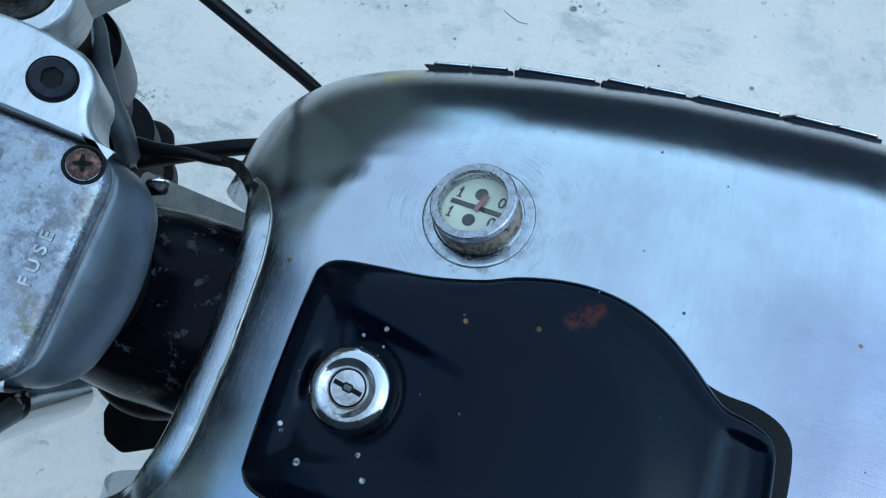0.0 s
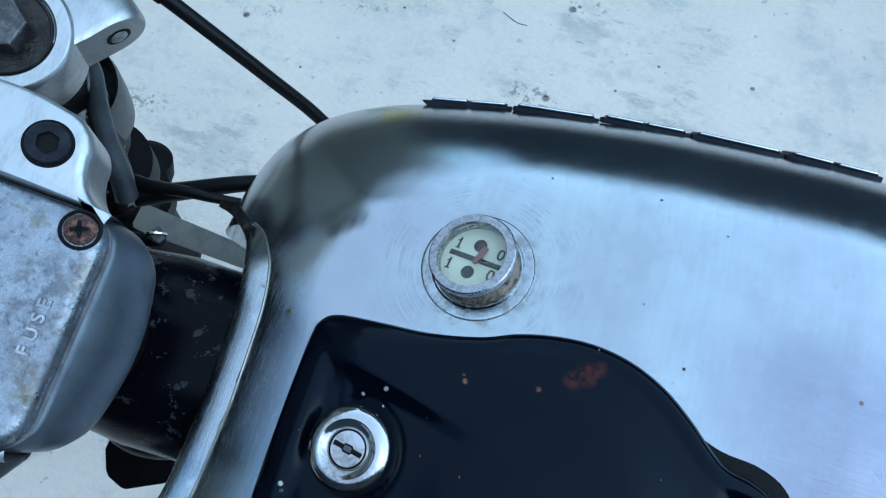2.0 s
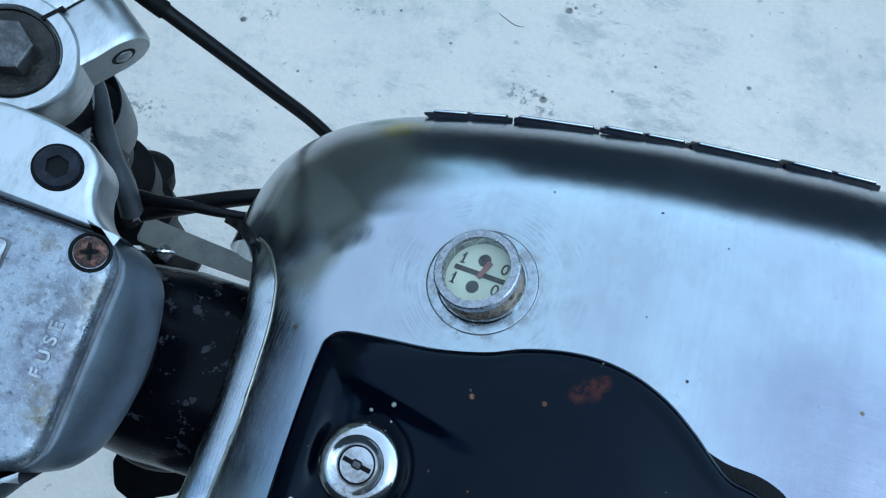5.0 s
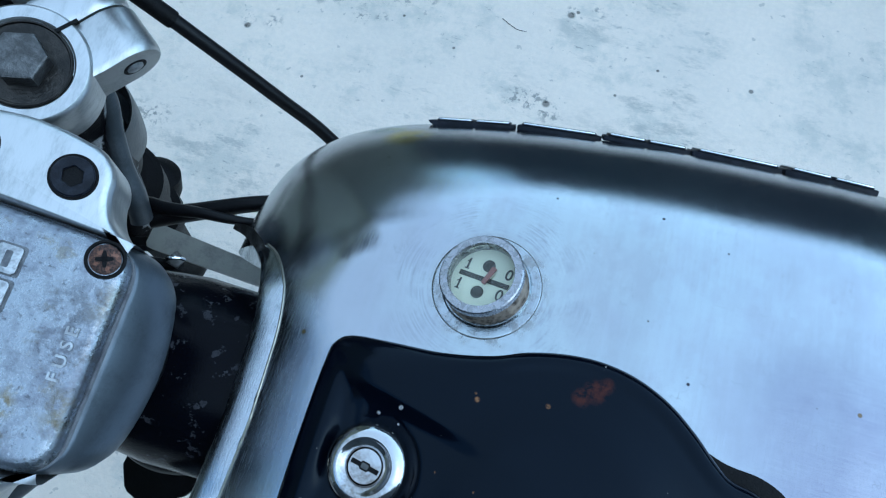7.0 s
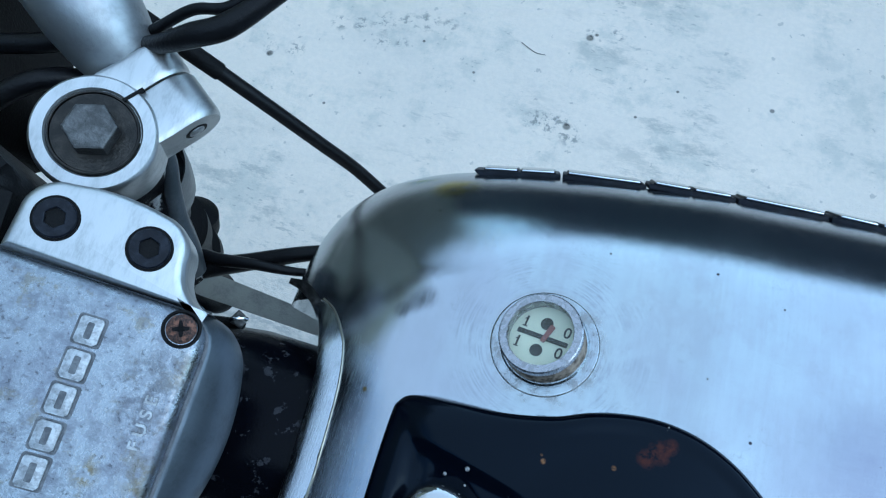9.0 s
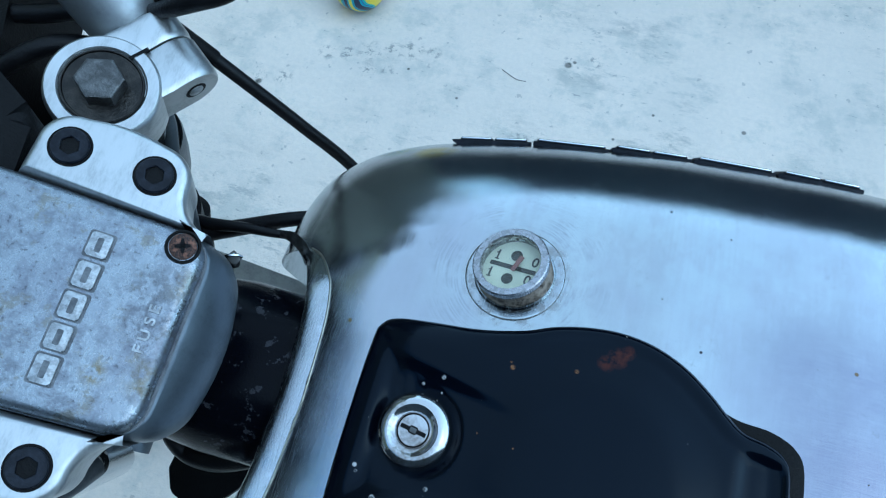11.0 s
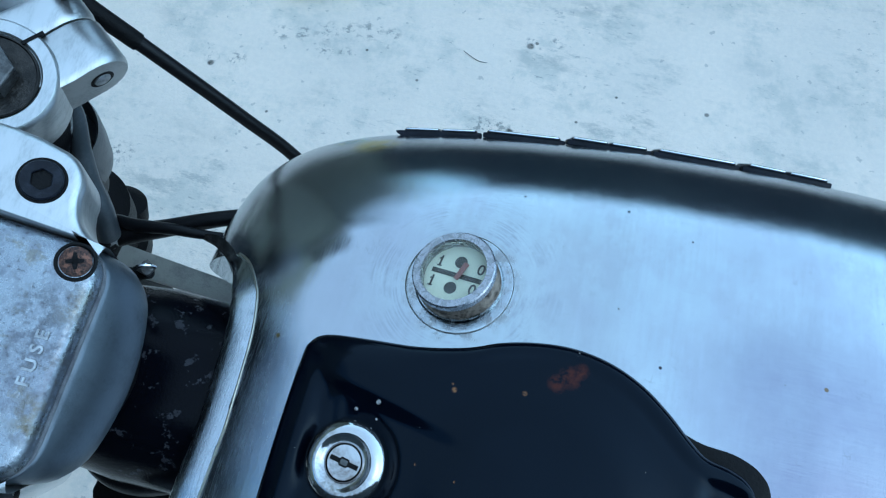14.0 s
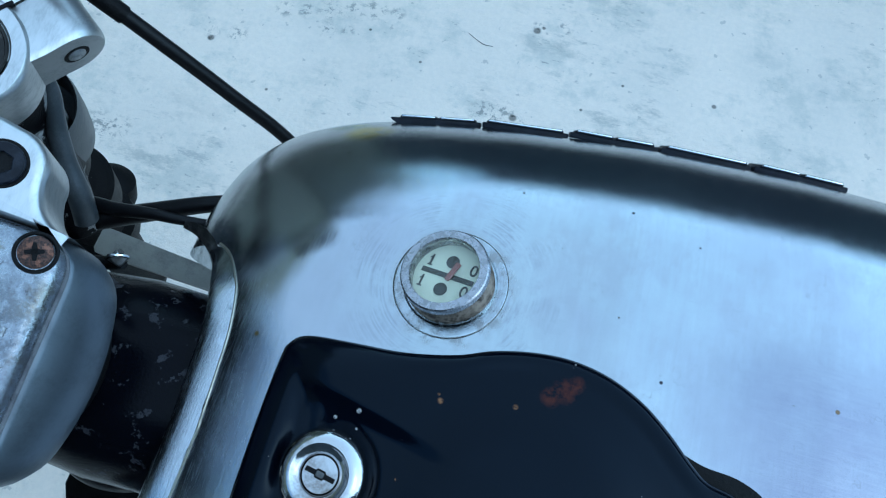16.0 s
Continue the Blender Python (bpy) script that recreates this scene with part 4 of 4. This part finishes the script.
def holder(sign):
    arc = lambda cx, cy, r, a0, a1: [(cx + r * math.cos(radians(a)), cy + r * math.sin(radians(a))) for a in np.linspace(a0, a1, 9)]
    waist = [(p.x, p.y) for p in smooth_line([(0.0270, 0.0402), (0.0215, 0.0415), (0.0170, 0.0448), (0.0143, 0.0492), (0.0129, 0.0540)], 4)]
    crest = [(p.x, p.y) for p in smooth_line([(0.0030, 0.0678), (-0.0080, 0.0696), (-0.0200, 0.0700), (-0.0315, 0.0684)], 4)]
    pts = [(-0.0450, 0.0404)] + waist + arc(0.0, 0.0552, 0.0129, 8, 70) + crest + arc(-0.0315, 0.0555, 0.0129, 98, 185)
    if sign < 0:
        pts = [(x, -y) for x, y in pts][::-1]
    h = part("bar_holder", soft_prism(pts, -0.030, 0.0018, 0.0038, 6), CLAMP, motorcycle, "satin alloy bar holder beside the fuse box", STEER)
    for bx in (0.0, -0.0315):
        m = STEER @ pose(bx, sign * 0.0550, 0.0016)
        # black disc put in for the shaded gap round the bolt head
        part("bolt_gap_shade", lathe([(0.0082, 0.0), (0.0078, 0.0003), (0.0, 0.0003)], 40), RUBBER, h, "", m)
        part("socket_bolt", lathe([(0.0069, 0.0), (0.0069, 0.0011), (0.0064, 0.0016), (0.0050, 0.0016)], 48, cap=False), BLACK_OXIDE, h, "black socket-head bolt", m)
        bm = bmesh.new()
        loops = []
        for size, z in ((0, 0.0016), (0.0040, 0.0016), (0.0037, 0.0014), (0.0037, 0.0004)):
            loop = []
            for k in range(48):
                a = 2 * math.pi * k / 48
                r = 0.0050 if size == 0 else size * 0.866 / math.cos((a + 0.3) % (math.pi / 3) - math.pi / 6)
                loop.append(bm.verts.new((r * math.cos(a), r * math.sin(a), z)))
            loops.append(loop)
        for p, q in zip(loops, loops[1:]):
            for k in range(48):
                bm.faces.new((p[k], p[(k + 1) % 48], q[(k + 1) % 48], q[k]))
        part("hex_socket", bm, BLACK_OXIDE, h, "", m, sharp=25)
        # black floor gives the shallow socket the shade of a deep one
        floor6 = [(0.0038 * math.cos(k * math.pi / 3 - 0.3), 0.0038 * math.sin(k * math.pi / 3 - 0.3)) for k in range(6)]
        part("socket_shade", prism(floor6, 0.0001, 0.0005), RUBBER, h, "", m, smooth=False)
    return h


holder(1)
holder(-1)


# fork clamp with its cap bolt and pinch lug
def fork_side(sign):
    F = FORK @ pose(-0.0415, sign * 0.0950, -0.0300)
    ring = part("fork_clamp", lathe([(0.0178, -0.028), (0.0242, -0.028), (0.0248, -0.026), (0.0248, -0.003), (0.0240, -0.0006), (0.0232, 0.0), (0.0186, 0.0), (0.0178, -0.001), (0.0178, -0.028)], 72, cap=False), CLAMP, motorcycle, "satin alloy fork clamp with pinch slit", F)
    # lug: a rounded boss along the ring's edge, cut through by the slit
    A, Rr = Vector((0.81, -0.58 * sign, 0)).normalized(), Vector((0.58, 0.81 * sign, 0)).normalized()
    prof = [(0.012, -0.0265), (0.030, -0.0265)] + [(0.0335 + 0.0140 * math.cos(a), -0.0135 + 0.0130 * math.sin(a)) for a in np.linspace(-1.5, 1.5, 14)] + [(0.030, -0.0008), (0.024, -0.0016), (0.012, -0.0010)]
    for a0, a1 in ((-0.0215, -0.0056), (-0.0044, 0.0165))[:2 if sign > 0 else 0]:
        b = bmesh.new()
        ends = []
        inner = a0 < -0.02
        for a, k in (((a0, 0.86), (a0 + 0.0008, 0.93), (a0 + 0.002, 0.975), (a0 + 0.004, 1.0)) if inner else ((a0, 0.96), (a0 + 0.0008, 1.0))) + ((a1 - 0.0030, 1.0), (a1 - 0.0010, 0.975), (a1, 0.93)):
            ends.append([b.verts.new(F @ (Rr * float(0.03 + (r - 0.03) * k) + A * a + Vector((0, 0, float(-0.0135 + (z + 0.0135) * k))))) for r, z in prof])
        for e0, e1 in zip(ends, ends[1:]):
            for k in range(len(prof)):
                b.faces.new((e0[k], e0[(k + 1) % len(prof)], e1[(k + 1) % len(prof)], e1[k]))
        b.faces.new(ends[0])
        b.faces.new(ends[-1])
        part("pinch_lug", b, CLAMP, ring, "satin alloy pinch lug")
    if sign > 0:
        slit = prism([(-0.0007, 0.0165), (0.0007, 0.0165), (0.0007, 0.0258), (-0.0007, 0.0258)], -0.02, 0.0004)
        turn = math.degrees(math.atan2(A.y, A.x))
        part("pinch_slit", slit, RUBBER, ring, "dark slit", F @ pose(0, 0, 0, 0, 0, turn) @ pose(-0.005, 0, 0), smooth=False)
        bolt_at = F @ Matrix.Translation(Rr * 0.0345 + A * 0.0160 + Vector((0, 0, -0.0135))) @ A.to_track_quat("Z", "Y").to_matrix().to_4x4()
        part("bolt_hole", lathe([(0.0054, 0.0), (0.0052, 0.0006), (0.0, 0.0006)], 28), RUBBER, ring, "dark bolt hole", bolt_at)
        part("pinch_bolt", lathe([(0.0036, 0.0), (0.0036, 0.0010), (0.0029, 0.0014), (0.0, 0.0014)], 24), CAST_LIGHT, ring, "bright pinch bolt end", bolt_at)
    # the bar mount that carries on from the lug
    mount = [Vector(F @ (Rr * q + A * a + Vector((0, 0, z)))) for a, z, q in ((-0.0215, -0.0190, 0.0300), (-0.0260, -0.0180, 0.0290), (-0.034, -0.0150, 0.0280), (-0.048, -0.0090, 0.028), (-0.075, 0.0, 0.028), (-0.110, 0.008, 0.028))]
    part("bar_mount", tube(mount, [0.0135, 0.0160, 0.0185, 0.0210, 0.0215, 0.0215], 36), CAST_BAR, ring, "grey cast handlebar mount")
    cap = part("fork_cap", lathe([(0.0176, -0.02), (0.0176, -0.0006), (0.0171, 0.0), (0.0166, 0.0), (0.0162, -0.0008), (0.0, -0.0008)], 60), CAP_DARK, motorcycle, "stained dark steel fork cap", F)
    hexa = [(0.0105 * math.cos(k * math.pi / 3 + 0.35), 0.0105 * math.sin(k * math.pi / 3 + 0.35)) for k in range(6)]
    part("hex_head", prism(hexa, -0.001, 0.0075, 0.0010, 2), BOLT_STEEL, cap, "worn grey hexagon head", F, smooth=False)
    leg = part("fork_leg", lathe([(0.0175, -0.02), (0.0175, -0.44)], 40), CHROME, motorcycle, "fork leg with black covers", F)
    part("headlamp_ear", lathe([(0.0195, -0.030), (0.0215, -0.032), (0.0215, -0.150), (0.0195, -0.152)], 40), BRACKET, leg, "scuffed black lamp bracket tube", F)
    out = F @ pose(-0.003, sign * 0.010, -0.086)
    part("ear_cup", lathe([(0.0215, -0.052), (0.0250, -0.050), (0.0258, -0.028), (0.0255, -0.006), (0.0246, 0.0), (0.0236, -0.002), (0.0228, -0.026), (0.0, -0.027)], 44, cap=False), STAY, leg, "dark grey metal cup round the fork", out)
    side = lambda pts: [(x, 0.007 + sign * (y - 0.007), z) for x, y, z in pts]
    part("bracket_arm", tube(side([(-0.186, 0.106, -0.036), (-0.184, 0.099, -0.052), (-0.180, 0.090, -0.066), (-0.176, 0.080, -0.080), (-0.176, 0.070, -0.100)]), [0.0080, 0.0100, 0.0110, 0.0110, 0.0100], 20), BRACKET, leg, "scuffed black bracket arm")
    part("bracket_stay", tube(side([(-0.174, 0.118, -0.026), (-0.172, 0.112, -0.037), (-0.172, 0.101, -0.050), (-0.171, 0.090, -0.064), (-0.1675, 0.080, -0.076), (-0.168, 0.072, -0.090)]), [0.0034, 0.0040, 0.0044, 0.0050, 0.0060, 0.0062], 20), STAY, leg, "dark grey bracket stay")
    if sign < 0:
        return
    part("lower_clamp", lathe([(0.0240, -0.195), (0.0275, -0.198), (0.0275, -0.235), (0.0240, -0.238)], 40), RUBBER, leg, "black lower clamp ring", F)
    part("dust_cover", lathe([(0.0225, -0.240), (0.0225, -0.30), (0.0285, -0.305), (0.0295, -0.33), (0.0270, -0.345), (0.0215, -0.35), (0.0215, -0.62), (0.026, -0.63), (0.026, -0.67)], 40), RUBBER, leg, "black dust cover and slider", F)
    lamp = lathe([(0.0, 0.0), (0.014, 0.0015), (0.0195, 0.006), (0.0205, 0.014), (0.018, 0.030), (0.008, 0.036), (0.0, 0.036)], 36)
    part("reflector_boot", lamp, RUBBER, leg, "round black rubber boot", pose(-0.300, sign * 0.117 + 0.007, -0.316, -30 * sign, 20, 0))


fork_side(1)
fork_side(-1)

# steering head and backbone of the frame
head = part("steering_head", lathe([(0.020, -0.034), (0.030, -0.036), (0.0315, -0.040), (0.0315, -0.056), (0.027, -0.060), (0.027, -0.19), (0.031, -0.192), (0.031, -0.21)], 48), FRAME_BLACK, motorcycle, "scuffed glossy black frame head", STEER @ pose(-0.006, 0, 0))
part("backbone", tube([(-0.150, 0.0075, -0.066), (-0.110, 0.0085, -0.074), (-0.060, 0.0085, -0.084), (0.060, 0.006, -0.115)], [0.038, 0.0435, 0.0430, 0.040], 40), FRAME_BLACK, head, "scuffed black frame backbone")
part("bearing_shroud", lathe([(0.030, -0.034), (0.0385, -0.036), (0.040, -0.040), (0.040, -0.052), (0.034, -0.056)], 48), RUBBER, head, "black bearing shroud", STEER @ pose(0.004, 0, 0))


# cables, wires and brackets
def cable(name, pts, r, label, mat=None):
    return part(name, tube(pts, r), mat or CABLE, motorcycle, label)


cable("control_cable", [(-0.2920, 0.2020, -0.0090), (-0.2530, 0.1975, -0.0610), (-0.2130, 0.1930, -0.1130), (-0.1660, 0.1870, -0.1760), (-0.1340, 0.1815, -0.2200), (-0.090, 0.160, -0.270), (-0.02, 0.09, -0.31)], 0.0046, "thick black control cable running under the tank")
cable("cable_sleeve", [(-0.2930, 0.2021, -0.0080), (-0.2530, 0.1975, -0.0610), (-0.2180, 0.1935, -0.1065), (-0.2120, 0.1929, -0.1145)], 0.0056, "black rubber sleeve on the control cable", RUBBER)
cable("wiring_loom", [(-0.225, 0.048, -0.104), (-0.174, 0.072, -0.100), (-0.145, 0.085, -0.100), (-0.115, 0.098, -0.100), (-0.075, 0.112, -0.104)], [0.0056, 0.0056, 0.0048, 0.0042, 0.0040], "black taped wiring loom beneath the tank nose")
cable("wiring_loom", [(-0.205, 0.068, -0.100), (-0.175, 0.080, -0.096), (-0.158, 0.0810, -0.0935), (-0.140, 0.0835, -0.0935), (-0.126, 0.0850, -0.0960), (-0.112, 0.0880, -0.1000), (-0.096, 0.0950, -0.106)], [0.0040, 0.0038, 0.0036, 0.0030, 0.0026, 0.0022, 0.0020], "black wire beside the loom")
cable("brake_hose", [(-0.290, 0.030, -0.015), (-0.252, 0.090, -0.004), (-0.222, 0.121, 0.000), (-0.200, 0.132, -0.014), (-0.203, 0.128, -0.030), (-0.212, 0.118, -0.050)], 0.0048, "black rubber hose behind the fork")
cable("brake_hose", [(-0.310, 0.122, 0.000), (-0.238, 0.136, 0.000), (-0.209, 0.144, 0.000), (-0.194, 0.146, -0.010), (-0.188, 0.146, -0.034)], 0.0046, "black rubber hose behind the bar mount")
cable("switch_wire", [(-0.200, 0.150, -0.010), (-0.168, 0.1475, 0.008), (-0.150, 0.1515, 0.015), (-0.136, 0.1580, 0.017), (-0.121, 0.174, 0.019), (-0.104, 0.194, 0.022), (-0.080, 0.215, 0.026)], [0.0032, 0.0040, 0.0052, 0.0052, 0.0044, 0.0040, 0.0036], "black sleeved wire at the handlebar")
cable("switch_wire", [(-0.195, 0.152, -0.010), (-0.172, 0.156, 0.006), (-0.155, 0.163, 0.014), (-0.140, 0.166, 0.016), (-0.131, 0.174, 0.018), (-0.118, 0.195, 0.020), (-0.100, 0.225, 0.026)], 0.0024, "thin black wire at the handlebar")
bm = prism(round_poly([(-0.340, 0.205), (-0.262, 0.200), (-0.252, 0.158), (-0.240, 0.118), (-0.238, 0.092), (-0.340, 0.080)], 0.010, 5), -0.050, 0.006, 0.006, 3)
part("meter_bracket", bm, RUBBER, motorcycle, "matt black bracket ahead of the fork clamp")
# grey bracket and a bent clip
bm = prism(round_poly([(-0.038, -0.0075), (0.050, -0.005), (0.050, 0.006), (-0.038, 0.008)], 0.002, 4), -0.005, 0.003, 0.0028, 4)
part("bracket", bm, TAUPE, motorcycle, "pale taupe tapered bracket below the steering head", pose(-0.155, 0.069, -0.150, 0, 0, -4))
bm = prism(round_poly([(-0.0030, -0.0022), (0.0028, -0.0022), (0.0034, 0.0016), (-0.0018, 0.0028)], 0.0006, 3), -0.006, 0.001, 0.0006, 2)
part("clip_arm", tube([(-0.122, 0.046, -0.028), (-0.112, 0.048, -0.027), (-0.1045, 0.0495, -0.0245)], [0.003, 0.0026, 0.0024], 10), RUBBER, motorcycle, "black arm of the wire clip")
clip_edge = tube([(-0.1072, 0.0486, -0.0168), (-0.1050, 0.0500, -0.0160), (-0.1022, 0.0512, -0.0172), (-0.1012, 0.0516, -0.0200)], 0.0008, 8)
part("clip_edge", clip_edge, CHROME, motorcycle, "bright bent edge of the wire clip")
part("wire_clip", bm, BOLT_STEEL, motorcycle, "dark bent metal clip", pose(-0.1050, 0.0500, -0.0200, 10, 25, -15))
# dark rubber flap and wires below the neck
flap = [(-0.026, -0.010), (-0.020, -0.022), (-0.008, -0.026), (0.012, -0.016), (0.022, -0.004), (0.020, 0.004), (0.006, 0.004), (-0.006, 0.010), (-0.024, 0.008)]
part("rubber_flap", prism(round_poly(flap, 0.004, 4), -0.002, 0.002, 0.001, 2), RUBBER, motorcycle, "black rubber flap below the steering head", pose(-0.128, -0.043, -0.145, 0, 0, 0))
cable("loop_wire", [(-0.150, 0.000, -0.10), (-0.150, -0.028, -0.115), (-0.140, -0.040, -0.125), (-0.118, -0.040, -0.120), (-0.090, -0.028, -0.110), (-0.06, -0.01, -0.10)], 0.0058, "black wire loop at the frame head")
cable("loop_wire", [(-0.135, -0.005, -0.09), (-0.128, -0.024, -0.098), (-0.112, -0.030, -0.105), (-0.085, -0.022, -0.10), (-0.05, 0.0, -0.10)], 0.0050, "black taped wire at the frame head")
cable("loop_wire", [(-0.150, -0.020, -0.13), (-0.148, -0.036, -0.14), (-0.135, -0.046, -0.15), (-0.110, -0.048, -0.15), (-0.08, -0.03, -0.13)], 0.0035, "thin black wire loop")

# dark instrument housing ahead of the fuse box
bm = prism(round_poly([(-0.16, -0.075), (-0.052, -0.070), (-0.046, 0.0), (-0.052, 0.066), (-0.075, 0.080), (-0.16, 0.085)], 0.012, 5), -0.10, -0.010, 0.010, 4)
part("instrument_housing", bm, RUBBER, motorcycle, "matt black instrument housing", STEER)

# front wheel under the fork
def tyre_bm(r0, r1, w):
    n, k = 64, 14
    b = bmesh.new()
    rings = []
    for i in range(n):
        a = 2 * math.pi * i / n
        rings.append([b.verts.new(((r0 + r1 * math.cos(c)) * math.cos(a), w * math.sin(c), (r0 + r1 * math.cos(c)) * math.sin(a))) for c in [2 * math.pi * q / k for q in range(k)]])
    for i in range(n):
        p, q = rings[i], rings[(i + 1) % n]
        for j in range(k):
            b.faces.new((p[j], p[(j + 1) % k], q[(j + 1) % k], q[j]))
    return b


WHEEL = pose(-0.410, 0.007, -0.589)
wheel = part("front_wheel", tyre_bm(0.250, 0.048, 0.045), RUBBER, motorcycle, "black tyre on a front wheel", WHEEL)
part("rim", tyre_bm(0.208, 0.012, 0.036), CLAMP, wheel, "alloy rim", WHEEL)
part("hub", lathe([(0.02, -0.10), (0.02, -0.05), (0.05, -0.04), (0.05, 0.04), (0.02, 0.05), (0.02, 0.10)], 32), CAST_SIDE, wheel, "grey hub", WHEEL @ pose(0, 0, 0, 90, 0, 0))

# ---- things on the ground ----
ball_m, ball_nt, ball_bs = node_mat("printed_ball")
bv = coords(ball_nt)
wv = ball_nt.nodes.new("ShaderNodeTexWave")
wv.inputs["Scale"].default_value = 9
wv.inputs["Distortion"].default_value = 9
wv.inputs["Detail"].default_value = 0.5
wv.inputs["Detail Scale"].default_value = 1.4
ball_nt.links.new(bv, wv.inputs["Vector"])
ramp = ball_nt.nodes.new("ShaderNodeValToRGB")
ramp.color_ramp.interpolation = "CONSTANT"
ramp.color_ramp.elements[0].color = (0.01, 0.02, 0.06, 1)
ramp.color_ramp.elements[1].position = 0.80
ramp.color_ramp.elements[1].color = (0.75, 0.62, 0.06, 1)
for pos, c in ((0.2, (0.02, 0.32, 0.42, 1)), (0.42, (0.03, 0.12, 0.36, 1)), (0.55, (0.05, 0.42, 0.40, 1))):
    e = ramp.color_ramp.elements.new(pos)
    e.color = c
ball_nt.links.new(wv.outputs["Fac"], ramp.inputs[0])
ball_nt.links.new(ramp.outputs[0], ball_bs.inputs["Base Color"])
ball_bs.inputs["Roughness"].default_value = 0.35
bm = bmesh.new()
bmesh.ops.create_uvsphere(bm, u_segments=48, v_segments=24, radius=0.058)
ball = new("ball", mesh_of("ball", bm, ball_m))
ball.location = (-0.582, 1.041, 0.058)
tagged(ball, "small printed ball in blue, turquoise and yellow", "ball")

twig = new("twig", mesh_of("twig", tube([(-0.030, 0.012, 0.001), (-0.012, 0.002, 0.0025), (0.006, -0.004, 0.0012), (0.024, -0.003, 0.0012)], 0.0006, 8), BRACKET))
twig.location = (-0.205, 0.946, 0)
tagged(twig, "thin dark curved twig on the concrete", "twig")
